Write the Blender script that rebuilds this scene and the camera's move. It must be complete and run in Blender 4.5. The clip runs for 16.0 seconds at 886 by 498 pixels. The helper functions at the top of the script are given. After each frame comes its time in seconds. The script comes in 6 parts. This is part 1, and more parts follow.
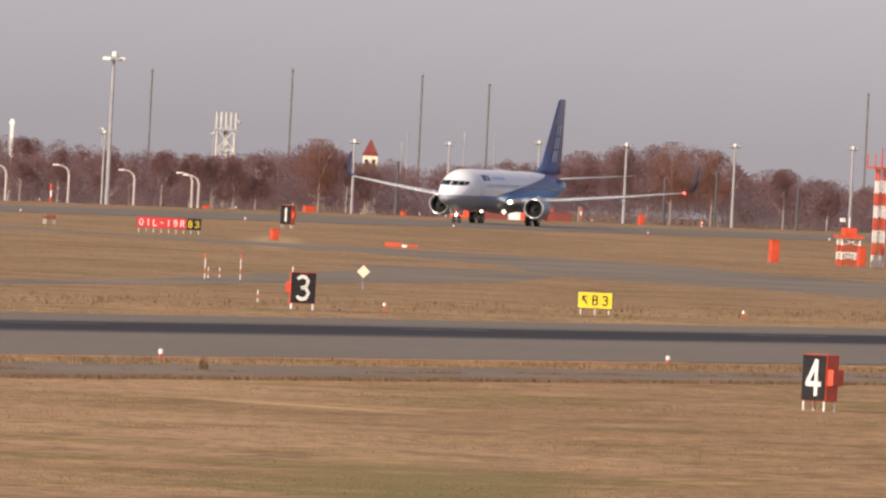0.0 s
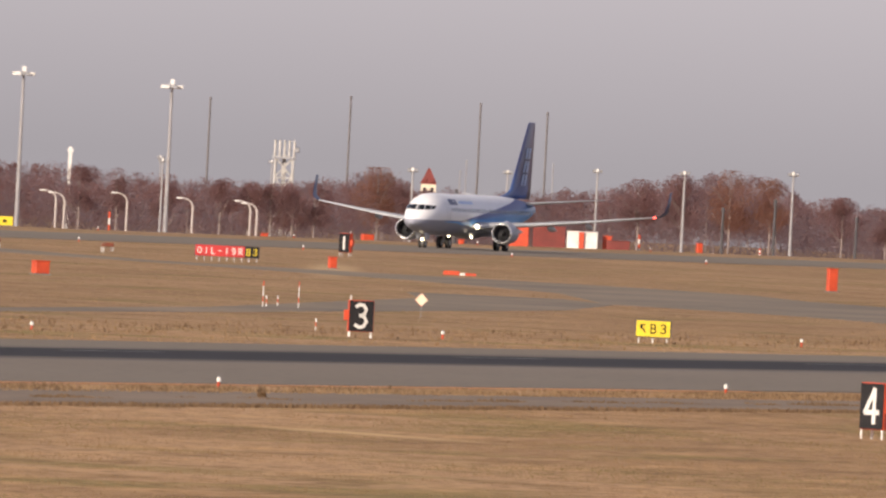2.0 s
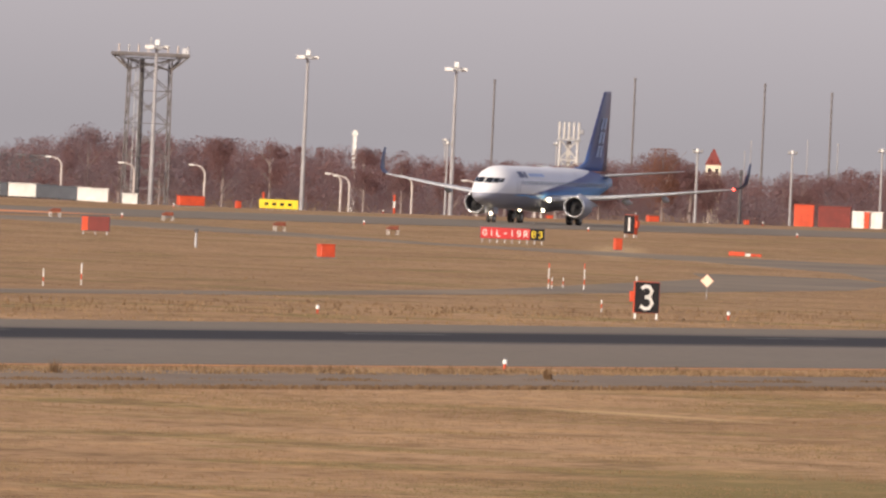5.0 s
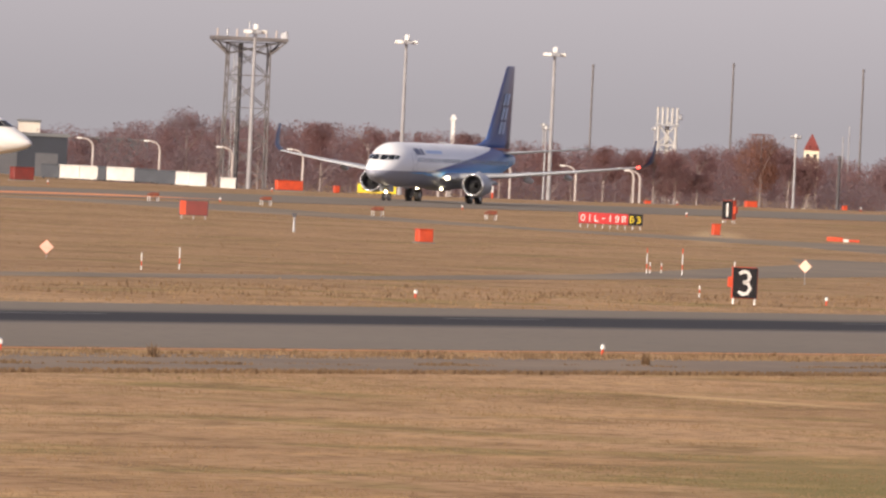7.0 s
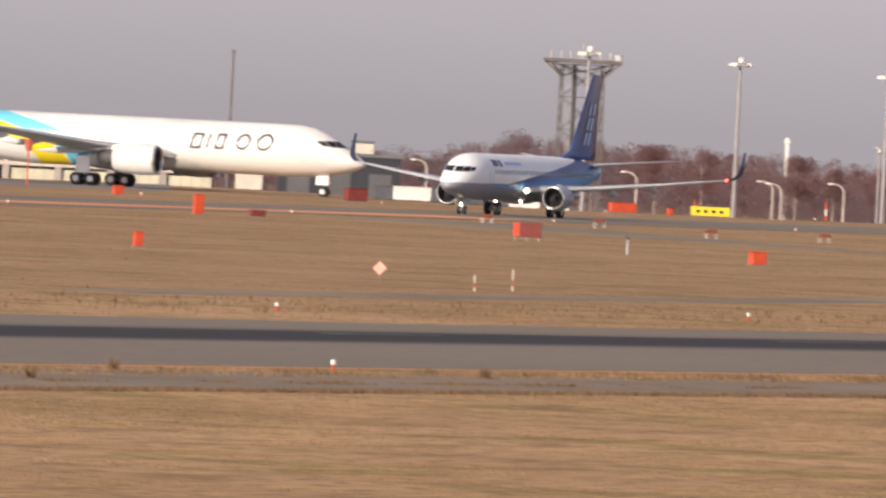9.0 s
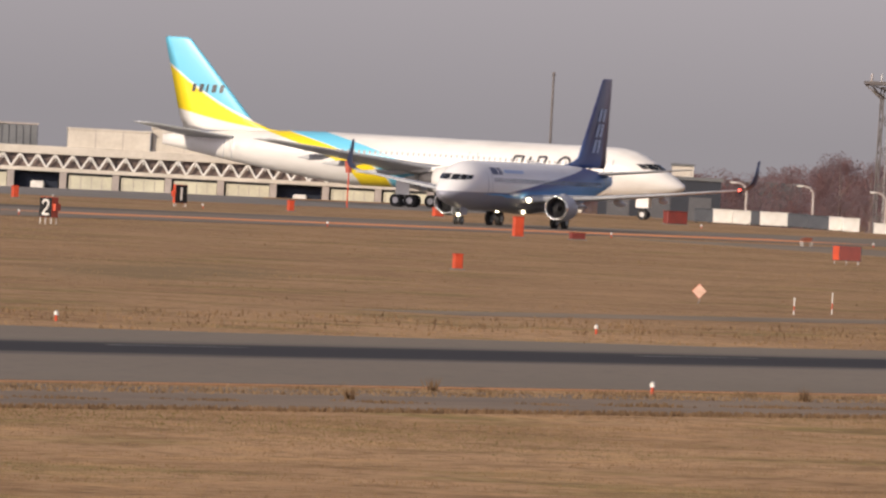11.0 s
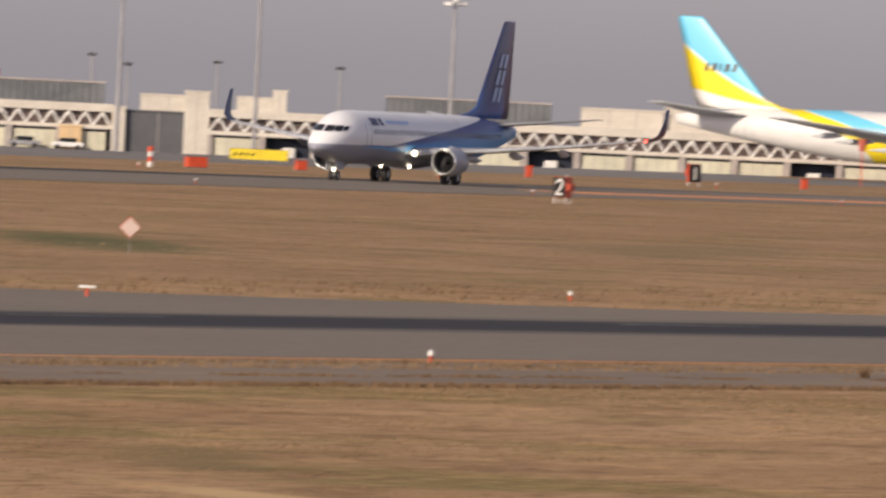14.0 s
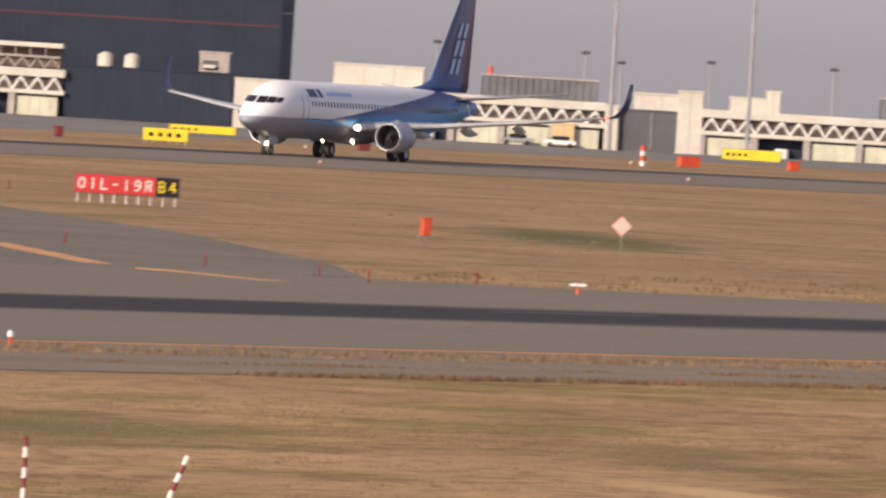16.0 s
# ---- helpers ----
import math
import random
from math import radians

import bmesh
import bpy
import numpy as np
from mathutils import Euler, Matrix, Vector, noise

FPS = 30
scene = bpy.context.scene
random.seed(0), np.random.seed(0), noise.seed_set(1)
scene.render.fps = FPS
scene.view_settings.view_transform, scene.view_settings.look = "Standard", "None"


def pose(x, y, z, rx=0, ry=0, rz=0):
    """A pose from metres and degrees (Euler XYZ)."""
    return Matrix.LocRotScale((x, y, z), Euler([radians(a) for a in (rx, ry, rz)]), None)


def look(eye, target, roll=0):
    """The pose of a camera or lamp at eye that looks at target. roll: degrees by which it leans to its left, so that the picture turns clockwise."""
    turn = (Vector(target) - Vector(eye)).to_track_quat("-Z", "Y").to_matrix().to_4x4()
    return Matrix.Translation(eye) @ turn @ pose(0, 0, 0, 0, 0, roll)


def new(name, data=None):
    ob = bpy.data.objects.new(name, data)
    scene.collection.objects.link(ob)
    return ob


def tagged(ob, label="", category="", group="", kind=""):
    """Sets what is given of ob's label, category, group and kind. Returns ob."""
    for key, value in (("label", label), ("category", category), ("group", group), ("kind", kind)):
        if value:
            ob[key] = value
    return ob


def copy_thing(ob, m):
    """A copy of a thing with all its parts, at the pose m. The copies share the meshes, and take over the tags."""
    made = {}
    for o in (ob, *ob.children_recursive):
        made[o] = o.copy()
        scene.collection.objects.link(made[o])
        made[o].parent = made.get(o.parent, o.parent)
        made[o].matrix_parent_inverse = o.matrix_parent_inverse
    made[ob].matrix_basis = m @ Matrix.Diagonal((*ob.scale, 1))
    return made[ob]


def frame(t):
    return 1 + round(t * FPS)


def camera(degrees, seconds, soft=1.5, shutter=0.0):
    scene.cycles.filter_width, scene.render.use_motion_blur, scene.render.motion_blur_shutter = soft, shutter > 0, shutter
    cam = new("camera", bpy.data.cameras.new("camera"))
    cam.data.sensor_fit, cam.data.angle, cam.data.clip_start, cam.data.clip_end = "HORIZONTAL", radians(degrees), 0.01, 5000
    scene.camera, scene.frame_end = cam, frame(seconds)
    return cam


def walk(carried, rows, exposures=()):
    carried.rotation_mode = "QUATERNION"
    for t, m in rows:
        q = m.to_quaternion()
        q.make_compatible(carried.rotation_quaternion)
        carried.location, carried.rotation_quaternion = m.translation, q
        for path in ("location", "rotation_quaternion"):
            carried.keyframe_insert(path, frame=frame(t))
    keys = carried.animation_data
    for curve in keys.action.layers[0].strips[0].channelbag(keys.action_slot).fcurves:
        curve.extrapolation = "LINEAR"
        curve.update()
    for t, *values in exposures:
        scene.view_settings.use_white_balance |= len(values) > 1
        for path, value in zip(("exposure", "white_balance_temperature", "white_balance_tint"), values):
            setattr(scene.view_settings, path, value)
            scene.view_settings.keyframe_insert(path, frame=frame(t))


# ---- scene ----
EYE = Vector((0.0, 0.0, 7.74))
# seconds, bearing, pitch, roll in degrees: a tripod pan
PAN = [(0.0, 17.5453, -0.3393, 2.895), (0.5, 17.5554, -0.3248, 2.996), (1.0, 17.6337, -0.3509, 3.008), (1.5, 17.6880, -0.3016, 2.901), (2.0, 17.7347, -0.2589, 2.945), (2.5, 17.8384, -0.2726, 3.065), (3.0, 17.8889, -0.2495, 2.930), (3.5, 17.9664, -0.2662, 2.770), (4.0, 18.3079, -0.3329, 2.752), (4.5, 18.5970, -0.3586, 2.596), (4.7, 18.6115, -0.3558, 2.554), (6.8, 18.9151, -0.4188, 2.700), (7.0, 18.9486, -0.4221, 2.662), (7.5, 19.0418, -0.3989, 2.766), (8.0, 19.2947, -0.4336, 2.810), (8.5, 19.7233, -0.4339, 2.835), (9.0, 20.0114, -0.4025, 2.892), (9.5, 20.4681, -0.3767, 2.756), (10.0, 20.8303, -0.4007, 2.953), (10.2, 20.9737, -0.4061, 3.189), (12.3, 21.3614, -0.3514, 2.625), (12.5, 21.5432, -0.3618, 2.646), (13.0, 22.1016, -0.3834, 2.642), (13.5, 22.2464, -0.4807, 2.514), (14.0, 22.6615, -0.5325, 2.772), (14.5, 23.2481, -0.8289, 2.892), (15.0, 23.5353, -0.8718, 2.840), (15.5, 23.7836, -0.6003, 3.222), (16.0, 24.2231, -0.6184, 3.491)]


def aim(bearing, pitch, roll):
    b, p = radians(bearing), radians(pitch)
    way = Vector((math.cos(b) * math.cos(p), math.sin(b) * math.cos(p), math.sin(p)))
    return look(EYE, EYE + way * 1000, roll)


cam = camera(2.8193, 16.0, soft=2.4, shutter=0.35)
walk(cam, [(t, aim(b, p, r)) for t, b, p, r in PAN],
     [(0.0, 0.0), (4.7, 0.0), (7.0, 0.1), (9.0, 0.05), (10.0, -0.1), (12.3, -0.42), (13.5, -0.42), (14.5, -0.08), (15.0, -0.08), (16.0, 0.0)])

# ---- light ----
SUN_AZ, SUN_EL = radians(163), radians(21)
world = bpy.data.worlds.new("hazy_sky")
scene.world = world
world.use_nodes = True
wn, wl = world.node_tree.nodes, world.node_tree.links
sky = wn.new("ShaderNodeTexSky")
sky.sky_type = 'NISHITA'
sky.sun_disc = False
sky.sun_elevation = SUN_EL
sky.sun_rotation = math.pi / 2 - SUN_AZ
sky.air_density, sky.dust_density, sky.ozone_density = 1.0, 1.0, 1.0
haze = wn.new("ShaderNodeHueSaturation")
haze.inputs["Saturation"].default_value = 0.35
tint = wn.new("ShaderNodeMix")
tint.data_type, tint.blend_type = 'RGBA', 'MULTIPLY'
tint.inputs[0].default_value = 1.0
tint.inputs[7].default_value = (1.0, 0.93, 1.09, 1)
wl.new(sky.outputs[0], haze.inputs["Color"])
wl.new(haze.outputs[0], tint.inputs[6])
wl.new(tint.outputs[2], wn["Background"].inputs[0])
wn["Background"].inputs[1].default_value = 0.125
lamp = bpy.data.lights.new("sun", 'SUN')
lamp.energy, lamp.angle, lamp.color = 4.9, radians(0.6), (1.0, 0.84, 0.65)
sun = new("sun", lamp)
sun.matrix_world = look((0, 0, 100), Vector((0, 0, 100)) - Vector((math.cos(SUN_AZ) * math.cos(SUN_EL), math.sin(SUN_AZ) * math.cos(SUN_EL), math.sin(SUN_EL))))

# ---- materials ----


def mat(name, base, other=None, rough=0.6, metal=0.0, size=1.0, mix=0.5, bump=0.0, stretch=(1, 1, 1), glow=None, power=1.0, spec=0.5):
    """Two colours mixed by coarse and fine noise in object space, with fine relief."""
    m = bpy.data.materials.new(name)
    m.use_nodes = True
    n, l = m.node_tree.nodes, m.node_tree.links
    b = n["Principled BSDF"]
    b.inputs["Roughness"].default_value = rough
    b.inputs["Metallic"].default_value = metal
    b.inputs["Specular IOR Level"].default_value = spec
    if glow:
        b.inputs["Emission Color"].default_value = (*glow, 1)
        b.inputs["Emission Strength"].default_value = power
    other = other or tuple(c * 0.8 for c in base)
    tc, mp = n.new("ShaderNodeTexCoord"), n.new("ShaderNodeMapping")
    mp.inputs["Scale"].default_value = stretch
    l.new(tc.outputs["Object"], mp.inputs[0])
    coarse, fine = n.new("ShaderNodeTexNoise"), n.new("ShaderNodeTexNoise")
    coarse.inputs["Scale"].default_value, fine.inputs["Scale"].default_value = 1 / size, 9 / size
    coarse.inputs["Detail"].default_value, fine.inputs["Detail"].default_value = 4, 6
    l.new(mp.outputs[0], coarse.inputs[0])
    l.new(mp.outputs[0], fine.inputs[0])
    add = n.new("ShaderNodeMath")
    add.operation = 'MULTIPLY_ADD'
    add.inputs[1].default_value = 0.45
    l.new(fine.outputs[0], add.inputs[0])
    l.new(coarse.outputs[0], add.inputs[2])
    ramp = n.new("ShaderNodeValToRGB")
    ramp.color_ramp.elements[0].position, ramp.color_ramp.elements[1].position = 0.72 - mix * 0.4, 0.72 + mix * 0.4
    ramp.color_ramp.elements[0].color, ramp.color_ramp.elements[1].color = (*other, 1), (*base, 1)
    l.new(add.outputs[0], ramp.inputs[0])
    l.new(ramp.outputs[0], b.inputs["Base Color"])
    if bump:
        bp = n.new("ShaderNodeBump")
        bp.inputs["Strength"].default_value, bp.inputs["Distance"].default_value = 0.6, bump
        l.new(fine.outputs[0], bp.inputs["Height"])
        l.new(bp.outputs[0], b.inputs["Normal"])
    return m


def math_node(n, l, op, a, b=None, c=None, clamp=False):
    k = n.new("ShaderNodeMath")
    k.operation, k.use_clamp = op, clamp
    for i, v in enumerate((a, b, c)):
        if v is None:
            continue
        if isinstance(v, (int, float)):
            k.inputs[i].default_value = v
        else:
            l.new(v, k.inputs[i])
    return k.outputs[0]


def smooth_step(n, l, v, lo, hi):
    k = n.new("ShaderNodeMapRange")
    k.interpolation_type = 'SMOOTHSTEP'
    l.new(v, k.inputs[0])
    k.inputs[1].default_value, k.inputs[2].default_value = lo, hi
    return k.outputs[0]


def mix_colour(n, l, fac, a, b):
    k = n.new("ShaderNodeMix")
    k.data_type = 'RGBA'
    for s, v in ((0, fac), (6, a), (7, b)):
        if isinstance(v, tuple):
            k.inputs[s].default_value = (*v, 1)
        elif isinstance(v, (int, float)):
            k.inputs[s].default_value = v
        else:
            l.new(v, k.inputs[s])
    return k.outputs[2]


def noise_node(n, l, vec, scale, detail=4.0, stretch=None):
    if stretch:
        mp = n.new("ShaderNodeMapping")
        mp.inputs["Scale"].default_value = stretch
        l.new(vec, mp.inputs[0])
        vec = mp.outputs[0]
    k = n.new("ShaderNodeTexNoise")
    k.inputs["Scale"].default_value, k.inputs["Detail"].default_value = scale, detail
    l.new(vec, k.inputs[0])
    return k.outputs[0]


# bare straw patches: middle, turn, half length and half width
WORN = [(491, 159.2, 47, 7.0, 1.9), (302, 129.5, 40, 9.0, 1.6), (274, 124, 45, 7.0, 1.8)]


def grass_material():
    """Dry autumn turf: straw, brown and olive patches mown along the runway, pale worn streaks."""
    m = bpy.data.materials.new("dry_grass")
    m.use_nodes = True
    n, l = m.node_tree.nodes, m.node_tree.links
    b = n["Principled BSDF"]
    b.inputs["Roughness"].default_value = 0.9
    b.inputs["Specular IOR Level"].default_value = 0.1
    pos = n.new("ShaderNodeTexCoord").outputs["Object"]
    big = noise_node(n, l, pos, 0.028, 4, (0.8, 1.3, 1))
    mid = noise_node(n, l, pos, 0.09, 5, (0.7, 1.2, 1))
    rows = noise_node(n, l, pos, 0.28, 5, (0.45, 1.1, 1))
    fine = noise_node(n, l, pos, 1.5, 7, (0.6, 1, 1))
    c = mix_colour(n, l, smooth_step(n, l, big, 0.36, 0.64), (0.368, 0.222, 0.114), (0.505, 0.318, 0.172))
    c = mix_colour(n, l, math_node(n, l, 'MULTIPLY', smooth_step(n, l, mid, 0.50, 0.66), 0.85), c, (0.235, 0.185, 0.058))
    c = mix_colour(n, l, math_node(n, l, 'MULTIPLY', smooth_step(n, l, rows, 0.53, 0.68), 0.75), c, (0.56, 0.345, 0.160))
    c = mix_colour(n, l, math_node(n, l, 'MULTIPLY', smooth_step(n, l, rows, 0.48, 0.34), 0.7), c, (0.222, 0.132, 0.058))
    c = mix_colour(n, l, math_node(n, l, 'MULTIPLY', smooth_step(n, l, fine, 0.49, 0.36), 0.75), c, (0.190, 0.118, 0.054))
    c = mix_colour(n, l, math_node(n, l, 'MULTIPLY', smooth_step(n, l, fine, 0.53, 0.66), 0.6), c, (0.52, 0.36, 0.185))
    # the meadow beyond the runway, mixed towards a darker brown
    sep = n.new("ShaderNodeSeparateXYZ")
    l.new(pos, sep.inputs[0])
    c = mix_colour(n, l, math_node(n, l, 'MULTIPLY', smooth_step(n, l, sep.outputs[1], 235.0, 275.0), 0.3), c, (0.235, 0.150, 0.082))
    # worn and green patches with a shape of their own
    for cx, cy, turn, long, wide, colour in ([(*w, (0.64, 0.44, 0.225)) for w in WORN] + [
                                             (722, 318, 27, 46, 5.5, (0.085, 0.105, 0.038)), (318, 151, 25, 16, 4.5, (0.16, 0.14, 0.05)), 
                                             (820, 330, 18, 60, 7.0, (0.23, 0.165, 0.085)), (385, 122, 18, 34, 5.0, (0.24, 0.195, 0.07)), (350, 109, 18, 40, 4.0, (0.22, 0.185, 0.065)), (330, 143, 24, 14, 2.0, (0.20, 0.15, 0.065)), (1225, 400, 18, 90, 2.4, (0.56, 0.40, 0.22))]):
        mp = n.new("ShaderNodeMapping")
        mp.vector_type = 'TEXTURE'
        mp.inputs["Location"].default_value, mp.inputs["Rotation"].default_value, mp.inputs["Scale"].default_value = (cx, cy, 0), (0, 0, radians(turn)), (long, wide, 1)
        l.new(pos, mp.inputs[0])
        ln = n.new("ShaderNodeVectorMath")
        ln.operation = 'LENGTH'
        l.new(mp.outputs[0], ln.inputs[0])
        near = math_node(n, l, 'MULTIPLY_ADD', rows, 1.1, ln.outputs["Value"])
        c = mix_colour(n, l, math_node(n, l, 'MULTIPLY', smooth_step(n, l, near, 1.75, 0.85), 0.75), c, colour)
    l.new(c, b.inputs["Base Color"])
    bp = n.new("ShaderNodeBump")
    bp.inputs["Strength"].default_value, bp.inputs["Distance"].default_value = 0.5, 0.06
    l.new(fine, bp.inputs["Height"])
    l.new(bp.outputs[0], b.inputs["Normal"])
    return m


def runway_material(name, centre, wear=0.95, end=4000.0):
    """Grooved asphalt with a dark band of tyre rubber along the middle."""
    m = bpy.data.materials.new(name)
    m.use_nodes = True
    n, l = m.node_tree.nodes, m.node_tree.links
    b = n["Principled BSDF"]
    b.inputs["Roughness"].default_value = 0.85
    b.inputs["Specular IOR Level"].default_value = 0.2
    pos = n.new("ShaderNodeTexCoord").outputs["Object"]
    sep = n.new("ShaderNodeSeparateXYZ")
    l.new(pos, sep.inputs[0])
    wob = noise_node(n, l, pos, 0.6, 5, (0.02, 1, 1))
    off = math_node(n, l, 'ABSOLUTE', math_node(n, l, 'SUBTRACT', math_node(n, l, 'MULTIPLY_ADD', wob, 5.0, sep.outputs[1]), centre - 0.2))
    rubber = math_node(n, l, 'MULTIPLY', smooth_step(n, l, off, 7.6, 3.8), smooth_step(n, l, sep.outputs[0], end, end - 250.0))
    fine = noise_node(n, l, pos, 1.6, 8, (0.4, 1, 1))
    patch = noise_node(n, l, pos, 0.05, 4, (0.4, 1, 1))
    c = mix_colour(n, l, patch, (0.190, 0.158, 0.120), (0.240, 0.200, 0.154))
    c = mix_colour(n, l, math_node(n, l, 'MULTIPLY', smooth_step(n, l, fine, 0.5, 0.3), 0.4), c, (0.125, 0.108, 0.094))
    c = mix_colour(n, l, math_node(n, l, 'MULTIPLY', rubber, wear), c, (0.022, 0.021, 0.024))
    l.new(c, b.inputs["Base Color"])
    return m


GRASS = grass_material()
NEAR_RUNWAY = runway_material("runway_asphalt_near", 223)
FAR_RUNWAY = runway_material("runway_asphalt_far", 532.4, 0.95, 1420.0)
ASPHALT = mat("old_asphalt", (0.285, 0.225, 0.160), (0.175, 0.147, 0.115), 0.88, size=12, bump=0.02, stretch=(0.3, 1, 1), spec=0.2)
TAXI_GREY = mat("grey_taxiway_asphalt", (0.215, 0.183, 0.145), (0.155, 0.133, 0.107), 0.88, size=10, stretch=(0.4, 1, 1), spec=0.2)
PALE_ASPHALT = mat("worn_shoulder_asphalt", (0.275, 0.208, 0.148), (0.185, 0.145, 0.110), 0.9, size=5, stretch=(0.2, 1, 1), spec=0.2)
CONCRETE = mat("apron_concrete", (0.26, 0.24, 0.215), (0.18, 0.165, 0.15), 0.9, size=20, spec=0.2)
ORANGE = mat("orange_paint", (0.66, 0.088, 0.03), (0.48, 0.062, 0.024), 0.5, size=0.6)
RED = mat("red_sign_paint", (0.55, 0.03, 0.03), (0.42, 0.025, 0.025), 0.5, size=0.6)
DARK_RED = mat("dark_red_paint", (0.215, 0.036, 0.028), (0.15, 0.03, 0.024), 0.6, size=0.8)
WHITE = mat("white_paint", (0.80, 0.79, 0.76), (0.66, 0.64, 0.60), 0.5, size=0.8)
BLACK = mat("black_sign_face", (0.015, 0.014, 0.016), (0.026, 0.024, 0.026), 0.6, size=0.5, spec=0.12)
YELLOW = mat("yellow_sign_face", (0.82, 0.62, 0.02), (0.70, 0.52, 0.03), 0.5, size=0.6)
STEEL = mat("galvanised_steel", (0.42, 0.42, 0.43), (0.30, 0.30, 0.31), 0.45, 0.6, size=0.5)
POLE_GREY = mat("grey_pole_paint", (0.36, 0.35, 0.36), (0.26, 0.25, 0.26), 0.6, size=2)
DARK_STEEL = mat("dark_steel", (0.09, 0.085, 0.09), (0.06, 0.055, 0.06), 0.6, size=2)
TYRE = mat("tyre_rubber", (0.022, 0.022, 0.023), (0.035, 0.033, 0.032), 0.85, size=0.3)
GLASS_DARK = mat("dark_window_glass", (0.015, 0.018, 0.022), (0.02, 0.022, 0.028), 0.12, size=1)
LINE_ORANGE = mat("faded_orange_line", (0.72, 0.34, 0.12), (0.48, 0.25, 0.11), 0.8, size=3, stretch=(0.2, 1, 1))
CLAY = mat("orange_clay_stripe", (0.80, 0.30, 0.10), (0.60, 0.24, 0.09), 0.85, size=5, stretch=(0.2, 1, 1))
LINE_WHITE = mat("faded_white_line", (0.20, 0.19, 0.18), (0.06, 0.058, 0.055), 0.8, size=3)
LAMP_WARM = mat("landing_light_glow", (1, 0.9, 0.75), rough=0.3, glow=(1.0, 0.82, 0.55), power=11)
LAMP_RED = mat("red_wingtip_glow", (1, 0.1, 0.1), rough=0.3, glow=(1.0, 0.08, 0.05), power=6)

# ---- builders ----


def thing(name, m, label, category, group=""):
    ob = new(name)
    ob.empty_display_size = 0.2
    ob.matrix_basis = m
    return tagged(ob, label, category, group)


def part(name, bm, material, parent, label="", smooth=False):
    me = bpy.data.meshes.new(name)
    bm.normal_update()
    bm.to_mesh(me)
    bm.free()
    mats = material if isinstance(material, (list, tuple)) else (material,)
    for k in mats:
        me.materials.append(k)
    if smooth:
        me.shade_smooth()
    ob = new(name, me)
    if parent:
        ob.parent = parent
    if label:
        ob["label"] = label
    return ob


def structure(name, bm, material, label, category):
    return tagged(part(name, bm, material, None), label, category, "", "structure")


def box(bm, lo, hi, bevel=0.0):
    r = bmesh.ops.create_cube(bm, size=1.0)
    for v in r["verts"]:
        v.co = Vector([lo[i] + (v.co[i] + 0.5) * (hi[i] - lo[i]) for i in range(3)])
    if bevel:
        edges = list({e for v in r["verts"] for e in v.link_edges})
        bmesh.ops.bevel(bm, geom=edges, offset=bevel, segments=1, affect='EDGES')
    return bm


def boxed(lo, hi, bevel=0.0):
    return box(bmesh.new(), lo, hi, bevel)


def rod(bm, a, b, r1, r2=None, n=8):
    a, b = Vector(a), Vector(b)
    r2 = r1 if r2 is None else r2
    d = b - a
    m = Matrix.Translation((a + b) / 2) @ d.to_track_quat('Z', 'Y').to_matrix().to_4x4()
    bmesh.ops.create_cone(bm, cap_ends=True, segments=n, radius1=r1, radius2=r2, depth=d.length, matrix=m)
    return bm


def rods(*items, n=8):
    bm = bmesh.new()
    for it in items:
        rod(bm, *it, n=n)
    return bm


def loft(bm, rings, cap=True):
    """Skin rings of equal length, each a closed loop of points."""
    loops = [[bm.verts.new(p) for p in r] for r in rings]
    k = len(rings[0])
    for a, b in zip(loops, loops[1:]):
        for i in range(k):
            bm.faces.new((a[i], a[(i + 1) % k], b[(i + 1) % k], b[i]))
    if cap:
        bm.faces.new(loops[0][::-1])
        bm.faces.new(loops[-1])
    return bm


def prism(bm, outline, z0, z1):
    return loft(bm, [[(x, y, z0) for x, y in outline], [(x, y, z1) for x, y in outline]])


